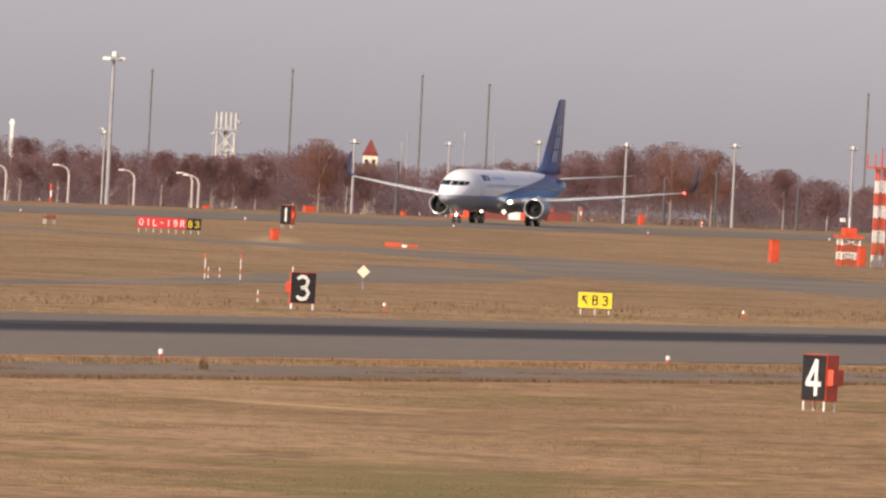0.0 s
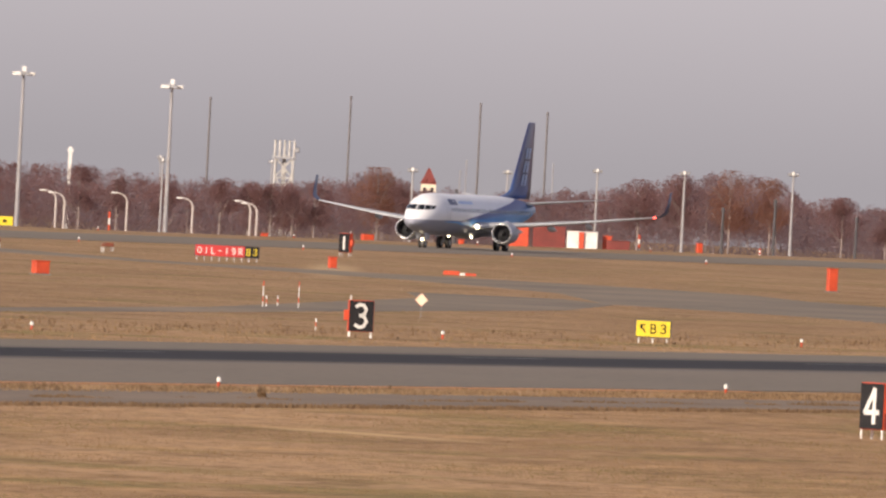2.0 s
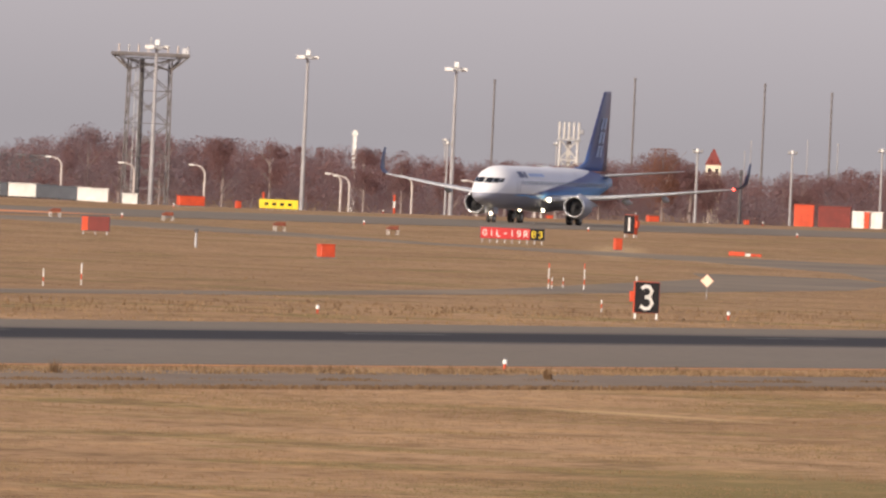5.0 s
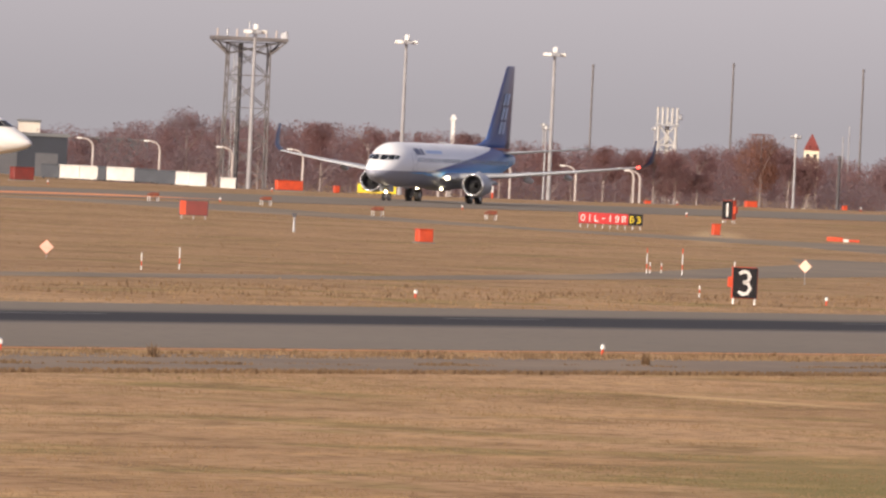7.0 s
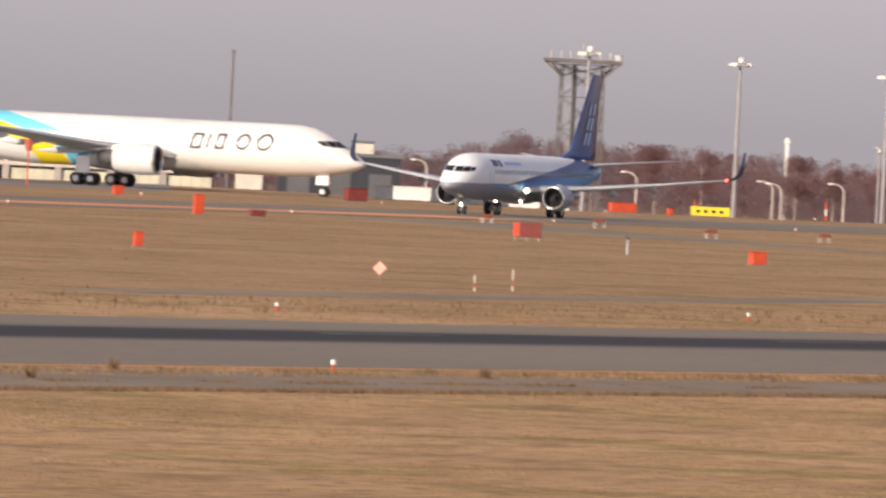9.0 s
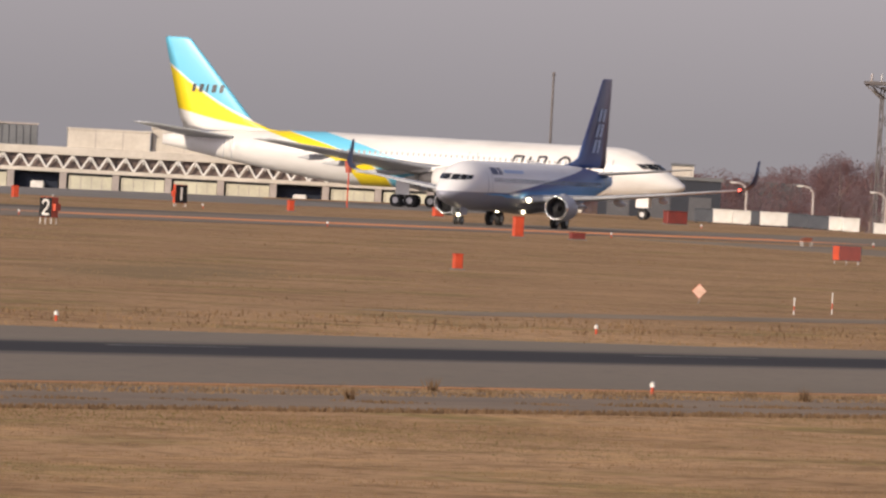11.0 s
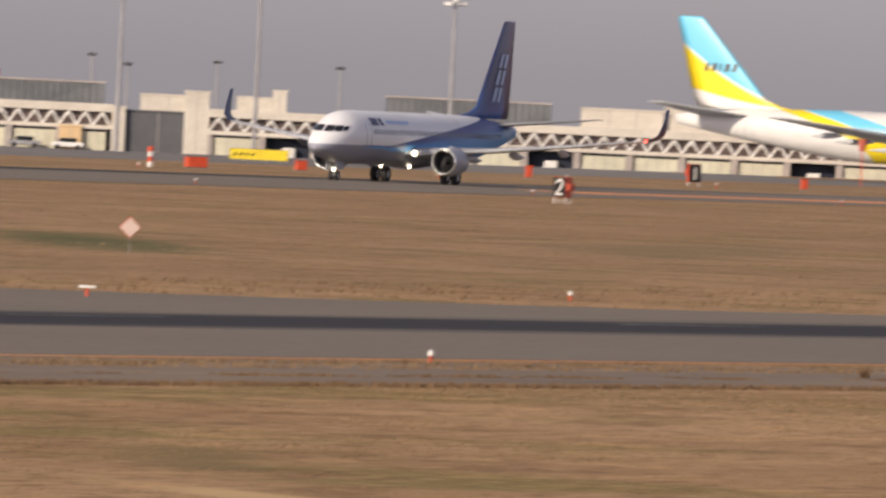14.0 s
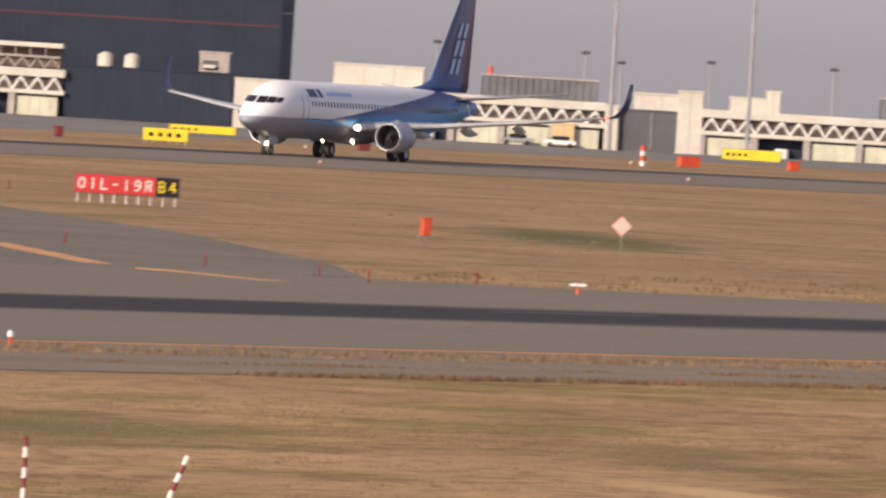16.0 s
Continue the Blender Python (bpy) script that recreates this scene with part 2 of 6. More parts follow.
# Segments of figures in a unit cell, width 0.6, height 1
def strokes(ch):
    """Polylines of a figure or letter, in a cell 0.6 wide and 1 high."""
    return {
        "1": [[(0.3, 0), (0.3, 1)]],
        "2": [[(0.02, 0.78), (0.12, 0.95), (0.3, 1), (0.5, 0.93), (0.56, 0.72), (0.45, 0.5), (0.0, 0.02), (0.6, 0.02)]],
        "3": [[(0.02, 0.9), (0.2, 1), (0.42, 0.97), (0.55, 0.78), (0.44, 0.56), (0.22, 0.52), (0.46, 0.48), (0.58, 0.26), (0.44, 0.04), (0.2, 0), (0.0, 0.1)]],
        "4": [[(0.42, 0), (0.42, 1), (0.0, 0.32), (0.62, 0.32)]],
        "B": [[(0.05, 0), (0.05, 1), (0.38, 1), (0.52, 0.86), (0.5, 0.62), (0.38, 0.53), (0.05, 0.53)], [(0.38, 0.53), (0.56, 0.4), (0.55, 0.14), (0.4, 0), (0.05, 0)]],
        "0": [[(0.3, 0), (0.06, 0.18), (0.0, 0.5), (0.06, 0.82), (0.3, 1), (0.54, 0.82), (0.6, 0.5), (0.54, 0.18), (0.3, 0)]],
        "L": [[(0.05, 1), (0.05, 0), (0.55, 0)]],
        "-": [[(0.08, 0.5), (0.52, 0.5)]],
        "9": [[(0.08, 0.04), (0.4, 0.08), (0.56, 0.35), (0.56, 0.75), (0.4, 0.98), (0.18, 0.98), (0.04, 0.8), (0.06, 0.56), (0.25, 0.45), (0.52, 0.56)]],
        "R": [[(0.05, 0), (0.05, 1), (0.4, 1), (0.54, 0.86), (0.52, 0.62), (0.38, 0.5), (0.05, 0.5)], [(0.32, 0.5), (0.58, 0)]],
        "<": [[(0.55, 0.1), (0.05, 0.9)], [(0.05, 0.45), (0.05, 0.92), (0.5, 0.92)]],
        "|": [[(0.3, 0.05), (0.3, 0.95)]],
    }.get(ch, [])


def lettering(text, height, y0, z0, x, weight=0.12, pitch=0.78):
    """Raised strokes on a face that looks towards -x; text runs towards -y from y0."""
    bm = bmesh.new()
    for i, ch in enumerate(text):
        for line in strokes(ch):
            for (u0, v0), (u1, v1) in zip(line, line[1:]):
                a = Vector((x, y0 - (i * pitch + u0) * height, z0 + v0 * height))
                b = Vector((x, y0 - (i * pitch + u1) * height, z0 + v1 * height))
                d = (b - a).normalized()
                w = Vector((0, -d.z, d.y)) * weight * height * 0.5
                e = d * weight * height * 0.22
                ring = [a - w - e, a + w - e, b + w + e, b - w + e]
                loft(bm, [[p + Vector((0.012, 0, 0)) for p in ring], [p - Vector((0.012, 0, 0)) for p in ring]])
    return bm


# ---- ground ----


def step(v, lo, hi):
    u = min(1.0, max(0.0, (v - lo) / (hi - lo)))
    return u * u * (3 - 2 * u)


def land(x, y):
    """Height of the terrain: level airfield that falls away behind the far runway towards the woods."""
    w = step(x - 2.6 * y, 0.0, 160.0)
    return -(0.016 + 0.008 * w) * min(max(y - (655.0 - 93.0 * w), 0.0), 200.0 + 220.0 * w)


def make_ground():
    bm = bmesh.new()
    xs = [-6000, -2000, -400, 0, 150, 300, 450, 600, 800, 1000, 1200, 1350] + list(range(1400, 2601, 60)) + [2800, 3200, 4000, 6000, 14000]
    ys = [-14000, -4000, -1000, -200, 0, 60, 120, 180, 260, 360, 460, 540] + [562, 585, 610, 632, 655, 680, 710, 740, 770, 800, 830, 855, 890, 930, 982] + [1000, 1300, 2000, 4000, 14000]
    grid = [[bm.verts.new((x, y, land(x, y))) for x in xs] for y in ys]
    for a, b in zip(grid, grid[1:]):
        for i in range(len(xs) - 1):
            bm.faces.new((a[i], a[i + 1], b[i + 1], b[i]))
    structure("ground", bm, GRASS, "dry mown autumn grass, straw and olive brown", "grass")


PAVED = []


def strip(name, outline, material, label, category, top=0.02):
    if category in ("taxiway", "runway"):
        PAVED.append(outline)
    return structure(name, prism(bmesh.new(), outline, -0.3, top), material, label, category)


def make_pavements():
    strip("runway_near", [(-500, 193), (3400, 193), (3400, 235), (640, 235), (590, 239), (562, 246.5), (548, 253), (-500, 253)], NEAR_RUNWAY, "grey asphalt runway with black tyre rubber", "runway", 0.03)
    strip("runway_far", [(-500, 479), (1130, 479), (1330, 494), (1950, 498), (1950, 535), (-500, 535)], FAR_RUNWAY, "grey asphalt runway behind the grass", "runway", 0.03)
    strip("service_road", [(-500, 176.0), (2600, 176.0), (2600, 185.0), (620, 185.0), (520, 188.5), (430, 191.9), (-500, 191.9)], PALE_ASPHALT, "worn grey service track beside the runway", "road", 0.02)
    strip("runway_edge_line", [(-400, 192.0), (640, 192.0), (640, 192.8), (-400, 192.8)], LINE_ORANGE, "faded orange edge line", "marking", 0.025)
    strip("far_runway_stripe", [(1225, 498.5), (1400, 500), (1400, 510), (1225, 506)], CLAY, "faded orange stripe along the far runway", "marking", 0.04)
    strip("taxiway_exit", [(1021.8, 303.9), (1038.6, 321.7), (1110, 347), (1160, 373), (1200, 403), (1300, 486), (1340, 481), (1225, 413), (1214.5, 389), (1209, 374.5), (1190, 358), (1156.6, 344), (1120, 320), (1060, 290), (975, 234.5), (895, 234.5)],
          ASPHALT, "grey asphalt exit taxiway crossing the grass", "taxiway", 0.015)
    strip("taxiway_branch", [(700, 268), (745.7, 271), (789, 274.5), (845.6, 282.4), (974, 304), (1035, 320), (1060, 331), (1050, 338), (1008, 323.7), (874, 291.9), (807, 280.5), (745, 276), (700, 273)], ASPHALT,
          "narrow grey asphalt branch", "taxiway", 0.012)
    strip("taxiway_b4", [(556, 253), (587, 268.5), (652, 305), (704, 338), (800, 404), (930, 481), (780, 481), (500, 300), (380, 253)], TAXI_GREY,
          "grey asphalt taxiway joining the runway", "taxiway", 0.017)
    strip("taxiway_line", [(584.2, 280.0), (547.9, 258.6), (547.5, 259.6), (583.6, 281.0)], LINE_ORANGE, "faded orange guide line", "marking", 0.022)
    strip("taxiway_line_inner", [(542.6, 254.2), (533.2, 245.3), (532.6, 246.0), (542.0, 255.0)], LINE_ORANGE, "faded orange guide line", "marking", 0.036)
    bm = bmesh.new()
    for i in range(60):
        x = 200 + i * 50
        box(bm, (x, 222.8, 0.0), (x + 12, 223.2, 0.037))
    structure("runway_centre_line", bm, LINE_WHITE, "worn white dashed centre line", "marking")
    bm = bmesh.new()
    lines = [(y, 2.16 * y - 560.0, 2.62 * y) for y in (600, 632, 655, 700, 760, 820, 855, 1000, 1200)]
    grid = [[bm.verts.new((x0 + (x1 - x0) * i / 8, y, land(x0 + (x1 - x0) * i / 8, y) + 0.012)) for i in range(9)] for y, x0, x1 in lines]
    for p, q in zip(grid, grid[1:]):
        for i in range(8):
            bm.faces.new((p[i], p[i + 1], q[i + 1], q[i]))
    structure("apron", bm, CONCRETE, "pale concrete apron behind the far runway", "apron")


make_ground()
make_pavements()

# ---- aircraft ----


def livery_small():
    """White upper body, blue sweep that rises towards the tail, grey belly darkened for shade."""
    m = bpy.data.materials.new("white_blue_livery")
    m.use_nodes = True
    n, l = m.node_tree.nodes, m.node_tree.links
    b = n["Principled BSDF"]
    b.inputs["Roughness"].default_value = 0.45
    pos = n.new("ShaderNodeTexCoord").outputs["Object"]
    sep = n.new("ShaderNodeSeparateXYZ")
    l.new(pos, sep.inputs[0])
    x, z = sep.outputs[0], sep.outputs[2]
    upper = math_node(n, l, 'MAXIMUM', math_node(n, l, 'MULTIPLY_ADD', x, 0.115, 1.54), 2.72)
    depth = math_node(n, l, 'SUBTRACT', upper, z)
    thick = math_node(n, l, 'MULTIPLY_ADD', math_node(n, l, 'MAXIMUM', math_node(n, l, 'SUBTRACT', x, 9.0), 0.0), 0.125, 0.22)
    rel = math_node(n, l, 'DIVIDE', depth, thick)
    inside = math_node(n, l, 'MULTIPLY', smooth_step(n, l, depth, -0.02, 0.03), smooth_step(n, l, rel, 1.08, 0.96))
    inside = math_node(n, l, 'MULTIPLY', inside, smooth_step(n, l, x, 4.6, 7.0))
    blue = mix_colour(n, l, smooth_step(n, l, rel, 0.12, 0.75), (0.024, 0.040, 0.20), (0.14, 0.42, 0.80))
    # The belly grey below the stripe also holds the flank's shade in its colour.
    body = mix_colour(n, l, smooth_step(n, l, depth, 0.06, 0.0), (0.30, 0.31, 0.37), (0.83, 0.83, 0.84))
    dirt = noise_node(n, l, pos, 0.7, 6, (0.4, 1, 1))
    body = mix_colour(n, l, math_node(n, l, 'MULTIPLY', smooth_step(n, l, dirt, 0.55, 0.75), 0.25), body, (0.5, 0.48, 0.45))
    l.new(mix_colour(n, l, inside, body, blue), b.inputs["Base Color"])
    return m


def livery_small_fin():
    m = bpy.data.materials.new("deep_blue_fin_paint")
    m.use_nodes = True
    n, l = m.node_tree.nodes, m.node_tree.links
    b = n["Principled BSDF"]
    b.inputs["Roughness"].default_value = 0.35
    pos = n.new("ShaderNodeTexCoord").outputs["Object"]
    sep = n.new("ShaderNodeSeparateXYZ")
    l.new(pos, sep.inputs[0])
    grad = smooth_step(n, l, sep.outputs[2], 8.5, 4.6)
    dirt = noise_node(n, l, pos, 0.8, 5)
    c = mix_colour(n, l, grad, (0.036, 0.040, 0.125), (0.05, 0.14, 0.42))
    c = mix_colour(n, l, smooth_step(n, l, sep.outputs[0], 35.8, 36.2), c, (0.075, 0.035, 0.11))
    l.new(mix_colour(n, l, math_node(n, l, 'MULTIPLY', dirt, 0.2), c, (0.06, 0.08, 0.2)), b.inputs["Base Color"])
    return m


def livery_large():
    """White with a sky-blue and a yellow sweep over the rear body and the fin."""
    m = bpy.data.materials.new("white_yellow_sky_livery")
    m.use_nodes = True
    n, l = m.node_tree.nodes, m.node_tree.links
    b = n["Principled BSDF"]
    b.inputs["Roughness"].default_value = 0.35
    pos = n.new("ShaderNodeTexCoord").outputs["Object"]
    sep = n.new("ShaderNodeSeparateXYZ")
    l.new(pos, sep.inputs[0])
    x, z = sep.outputs[0], sep.outputs[2]
    h = math_node(n, l, 'SUBTRACT', z, 2.0)
    h2 = math_node(n, l, 'MULTIPLY', h, h)
    e0 = math_node(n, l, 'MULTIPLY_ADD', h2, 0.50, 25.5)
    e1 = math_node(n, l, 'MULTIPLY_ADD', h2, 0.50, 29.8)
    e2 = math_node(n, l, 'MULTIPLY_ADD', h2, 0.48, 33.0)
    f0 = math_node(n, l, 'SUBTRACT', x, e0)
    f1 = math_node(n, l, 'SUBTRACT', x, e1)
    f2 = math_node(n, l, 'SUBTRACT', x, e2)
    white = mix_colour(n, l, smooth_step(n, l, noise_node(n, l, pos, 0.5, 6, (0.4, 1, 1)), 0.45, 0.8), (0.76, 0.745, 0.72), (0.62, 0.60, 0.575))
    sky_blue, yellow = (0.16, 0.56, 0.78), (0.86, 0.66, 0.02)
    c = mix_colour(n, l, smooth_step(n, l, f0, -0.05, 0.05), white, sky_blue)
    c = mix_colour(n, l, smooth_step(n, l, f1, -0.25, -0.15), c, (0.80, 0.79, 0.77))
    c = mix_colour(n, l, smooth_step(n, l, f1, -0.05, 0.05), c, yellow)
    c = mix_colour(n, l, smooth_step(n, l, f2, -0.05, 0.05), c, white)
    # the fin's own bands, above the body
    back = math_node(n, l, 'MAXIMUM', math_node(n, l, 'SUBTRACT', x, 41.0), 0.0)
    bend = math_node(n, l, 'POWER', back, 1.7)
    top = math_node(n, l, 'MULTIPLY_ADD', bend, 0.078, 6.85)
    low = math_node(n, l, 'MULTIPLY_ADD', bend, 0.027, 6.6)
    fin = mix_colour(n, l, smooth_step(n, l, math_node(n, l, 'SUBTRACT', z, low), -0.05, 0.05), white, yellow)
    fin = mix_colour(n, l, smooth_step(n, l, math_node(n, l, 'SUBTRACT', z, top), -0.25, -0.2), fin, (0.80, 0.79, 0.77))
    fin = mix_colour(n, l, smooth_step(n, l, math_node(n, l, 'SUBTRACT', z, top), -0.05, 0.05), fin, sky_blue)
    onfin = math_node(n, l, 'MULTIPLY', smooth_step(n, l, z, 6.72, 6.78), smooth_step(n, l, x, 39.9, 40.0))
    l.new(mix_colour(n, l, onfin, c, fin), b.inputs["Base Color"])
    return m


WING_GREY = mat("wing_grey_paint", (0.50, 0.51, 0.53), (0.40, 0.41, 0.43), 0.4, size=3)
WING_METAL = mat("bare_slat_metal", (0.75, 0.75, 0.75), (0.62, 0.62, 0.62), 0.25, 0.85, size=3)
NACELLE_GREY = mat("nacelle_grey_paint", (0.36, 0.38, 0.43), (0.29, 0.31, 0.35), 0.35, size=2)
NACELLE_WHITE = mat("nacelle_white_paint", (0.78, 0.77, 0.75), (0.66, 0.65, 0.63), 0.35, size=2)
FAN = mat("dark_fan_blades", (0.03, 0.03, 0.034), (0.012, 0.012, 0.014), 0.5, 0.4, size=0.3)
# Pale grey panes that keep the large jet's window row faint.
PALE_WINDOW = mat("pale_grey_window", (0.42, 0.42, 0.43), (0.28, 0.28, 0.30), 0.4, size=0.5)
HUB = mat("wheel_hub_metal", (0.45, 0.44, 0.43), (0.3, 0.3, 0.3), 0.4, 0.6, size=0.3)
PALE_BLUE = mat("pale_blue_paint", (0.42, 0.55, 0.78), (0.34, 0.46, 0.70), 0.4, size=1)
NAVY = mat("navy_paint", (0.015, 0.025, 0.10), (0.012, 0.02, 0.08), 0.4, size=1)
TITLE_GREY = mat("charcoal_title_paint", (0.04, 0.04, 0.05), (0.06, 0.055, 0.06), 0.4, size=1)


def foil(le, chord, thick, n=7):
    """Ring of an aerofoil along x, from its leading edge point, at constant y."""
    pts = []
    for i in range(n + 1):
        u = (i / n) ** 1.6
        pts.append((le[0] + u * chord, le[1], le[2] + thick * chord * (1.48 * math.sqrt(u) - 0.63 * u - 1.76 * u * u + 1.42 * u ** 3 - 0.51 * u ** 4)))
    for i in range(n - 1, 0, -1):
        u = (i / n) ** 1.6
        pts.append((le[0] + u * chord, le[1], le[2] - 0.6 * thick * chord * (1.48 * math.sqrt(u) - 0.63 * u - 1.76 * u * u + 1.42 * u ** 3 - 0.51 * u ** 4)))
    return pts


def upright_foil(x, z, chord, thick, n=7):
    return [(p[0], p[2], z) for p in foil((x, 0, 0), chord, thick, n)][:n + 1] + [(q[0], -q[2], z) for q in foil((x, 0, 0), chord, thick, n)[1:n]][::-1]


def section(d, x):
    """Half width, middle height and half height of the body at a station."""
    L, W, R, zc, ln, xt = d["length"], d["half_width"], d["half_height"], d["axis"], d["nose"], d["taper"]
    u, v = min(1.0, x / ln), max(0.0, (x - xt) / (L - xt))
    grow = (1 - (1 - u) ** 2) ** 0.56
    tip = -0.42 * R
    top = tip + (R - tip) * (0.55 * (1 - (1 - u) ** 2) ** 0.6 + 0.45 * step(u, 0.0, 0.75))
    bot = tip - (R + tip) * grow
    wid = W * grow
    top -= 0.42 * R * v ** 2.2
    bot += (R * 2 - 0.42 * R - 0.38 * R) * v ** 1.25
    wid *= 1 - 0.9 * v ** 1.7
    return wid, zc + (top + bot) / 2, (top - bot) / 2


def nose_station(d, y, z):
    """The station at which the nose is as wide as y at a height."""
    lo, hi = 0.0, d["nose"]
    for _ in range(24):
        x = (lo + hi) / 2
        wid, mid, half = section(d, x)
        k = abs(z - mid) / max(half, 0.01)
        if k < 1 and wid * math.sqrt(1 - k * k) > y:
            hi = x
        else:
            lo = x
    return hi


def fuselage(d):
    L, ln, xt = d["length"], d["nose"], d["taper"]
    rings, n = [], 28
    xs = [0.02, 0.12, 0.3, 0.55, 0.9, 1.4, 2.0, 2.7, 3.5, 4.4, 5.5, 7.0]
    xs = [v * ln / 7.0 for v in xs] + [ln + (xt - ln) * i / 9 for i in range(1, 10)] + [xt + (L - xt) * i / 12 for i in range(1, 13)]
    for x in xs:
        wid, mid, half = section(d, x)
        rings.append([(x, wid * math.cos(2 * math.pi * i / n), mid + half * math.sin(2 * math.pi * i / n)) for i in range(n)])
    return loft(bmesh.new(), rings)


def lathe(profile, centre, n=24):
    """A skin round the x axis through centre from (x, r) pairs."""
    return loft(bmesh.new(), [[(centre[0] + x, centre[1] + r * math.cos(2 * math.pi * i / n), centre[2] + r * math.sin(2 * math.pi * i / n)) for i in range(n)] for x, r in profile], cap=False)


def wheel(parent, x, y, z, r, w):
    tyre = part("tyre", rods(((x, y - w / 2, z), (x, y + w / 2, z), r), n=18), TYRE, parent)
    part("rim", rods(((x, y - w / 2 - 0.02, z), (x, y + w / 2 + 0.02, z), r * 0.5), n=12), HUB, tyre)


def side_sheet(d, x0, x1, z0, z1, side, lift=0.02, n=6):
    """A thin raised patch that follows the body's side between two heights."""
    W, R, zc = d["half_width"], d["half_height"], d["axis"]
    bm, rows = bmesh.new(), []
    for i in range(n + 1):
        z = z0 + (z1 - z0) * i / n
        y = side * (W * math.sqrt(max(0.0, 1 - ((z - zc) / R) ** 2)) + lift)
        rows.append([bm.verts.new((x0, y, z)), bm.verts.new((x1, y, z)), bm.verts.new((x1, y - side * lift, z)), bm.verts.new((x0, y - side * lift, z))])
    for a, b in zip(rows, rows[1:]):
        for k in range(4):
            bm.faces.new((a[k], a[(k + 1) % 4], b[(k + 1) % 4], b[k]))
    bm.faces.new(rows[0][::-1])
    bm.faces.new(rows[-1])
    return bm


def airliner(name, d, m, label):
    """Nose at x=0, tail towards +x, wheels on z=0; port side towards -y."""
    ob = thing(name, m, label, "airplane")
    R, W, zc = d["half_height"], d["half_width"], d["axis"]
    part("fuselage", fuselage(d), d["skin"], ob, "", True)
    # belly fairing
    bx, bl = d["wing_x"] - 0.8, d["root"] + 3.0
    rings = []
    for i in range(9):
        u = i / 8
        k = math.sin(math.pi * min(max(u, 0.03), 0.97)) ** 0.5
        rings.append([(bx + u * bl, W * 1.02 * k * math.cos(a), zc - R * 0.62 + (R * 0.5 * k) * math.sin(a)) for a in [2 * math.pi * j / 20 for j in range(20)]])
    part("belly_fairing", loft(bmesh.new(), rings), d["belly"], ob, "", True)
    wings = {}
    for s in (-1, 1):
        rings = []
        for f, (x, y, z, c, t) in enumerate(d["wing"]):
            rings.append(foil((x, s * y, z), c, t))
        if s > 0:
            rings = [r[::-1] for r in rings]
        w = wings[s] = part("wing", loft(bmesh.new(), rings), WING_GREY, ob, "", True)
        lead = [[(x - 0.05, s * y, z - t * c * 0.2), (x + 0.08 * c, s * y, z + t * c * 0.42), (x + 0.09 * c, s * y, z + t * c * 0.34), (x + 0.03 * c, s * y, z - t * c * 0.18)] for x, y, z, c, t in d["wing"][1:4]]
        part("leading_edge_slat", loft(bmesh.new(), lead), WING_METAL, w, "bright metal slat")
        if d["winglet"]:
            x, y, z, c, t = d["wing"][-1]
            wl_rings = []
            for u in (0, 0.12, 0.3, 0.6, 1.0):
                yy = y + 0.85 * (1 - (1 - min(u * 2.2, 1)) ** 2)
                wl_rings.append([(p[0], s * (yy + (p[2] - z) * 0.9), z + 2.45 * u ** 1.25 + (p[2] - z) * 0.3) for p in foil((x + 1.75 * u, 0, z), c * (1 - 0.66 * u), 0.10)])
            part("winglet", loft(bmesh.new(), wl_rings), NAVY, w, "dark blue upturned winglet", True)
        for fy in d["fairings"]:
            k = (fy - d["wing"][1][1]) / (d["wing"][-1][1] - d["wing"][1][1])
            xr = d["wing"][1][0] + k * (d["wing"][-1][0] - d["wing"][1][0])
            ch = d["wing"][1][3] + k * (d["wing"][-1][3] - d["wing"][1][3])
            zr = d["wing"][1][2] + k * (d["wing"][-1][2] - d["wing"][1][2])
            rr = [[(xr + ch * (0.55 + 0.62 * u), s * fy + 0.17 * q * math.cos(a), zr - 0.42 - 0.18 * u + 0.3 * q * math.sin(a)) for a in [2 * math.pi * j / 8 for j in range(8)]] for u, q in ((0, 0.15), (0.25, 0.9), (0.6, 1), (1, 0.12))]
            part("flap_track_fairing", loft(bmesh.new(), rr), WING_GREY, w)
        lamp_at = Vector((d["wing"][1][0] - 0.12, s * (d["wing"][1][1] + 0.35), d["wing"][1][2] - 0.02))
        if d["lights"]:
            bm = bmesh.new()
            bmesh.ops.create_uvsphere(bm, u_segments=10, v_segments=8, radius=0.20, matrix=Matrix.Translation(lamp_at))
            part("landing_light", bm, LAMP_WARM, w, "glowing landing light")
        # engine
        ex, ey, ez, er, el = d["engine"]
        e = part("engine", lathe([(0.0, er * 0.86), (-0.06, er * 0.91), (0.02, er * 0.96), (0.35, er * 1.04), (el * 0.35, er * 1.07), (el * 0.62, er * 0.98), (el * 0.8, er * 0.84), (el * 0.8, er * 0.7), (el * 0.55, er * 0.66)], (ex, s * ey, ez)), d["nacelle"], ob, "", True)
        part("inlet_lip", lathe([(0.32, er * 0.80), (0.1, er * 0.82), (-0.03, er * 0.86), (-0.08, er * 0.905), (-0.03, er * 0.95), (0.12, er * 1.0)], (ex, s * ey, ez)), WING_METAL, e, "polished metal lip", True)
        part("inlet_duct", lathe([(0.1, er * 0.80), (0.95, er * 0.78)], (ex, s * ey, ez)), DARK_STEEL, e)
        bm = bmesh.new()
        for k in range(22):
            a = 2 * math.pi * k / 22
            p = [(ex + 0.85, 0.25, -0.10), (ex + 0.95, 0.25, 0.10), (ex + 0.98, er * 0.775, 0.20), (ex + 0.82, er * 0.775, -0.14)]
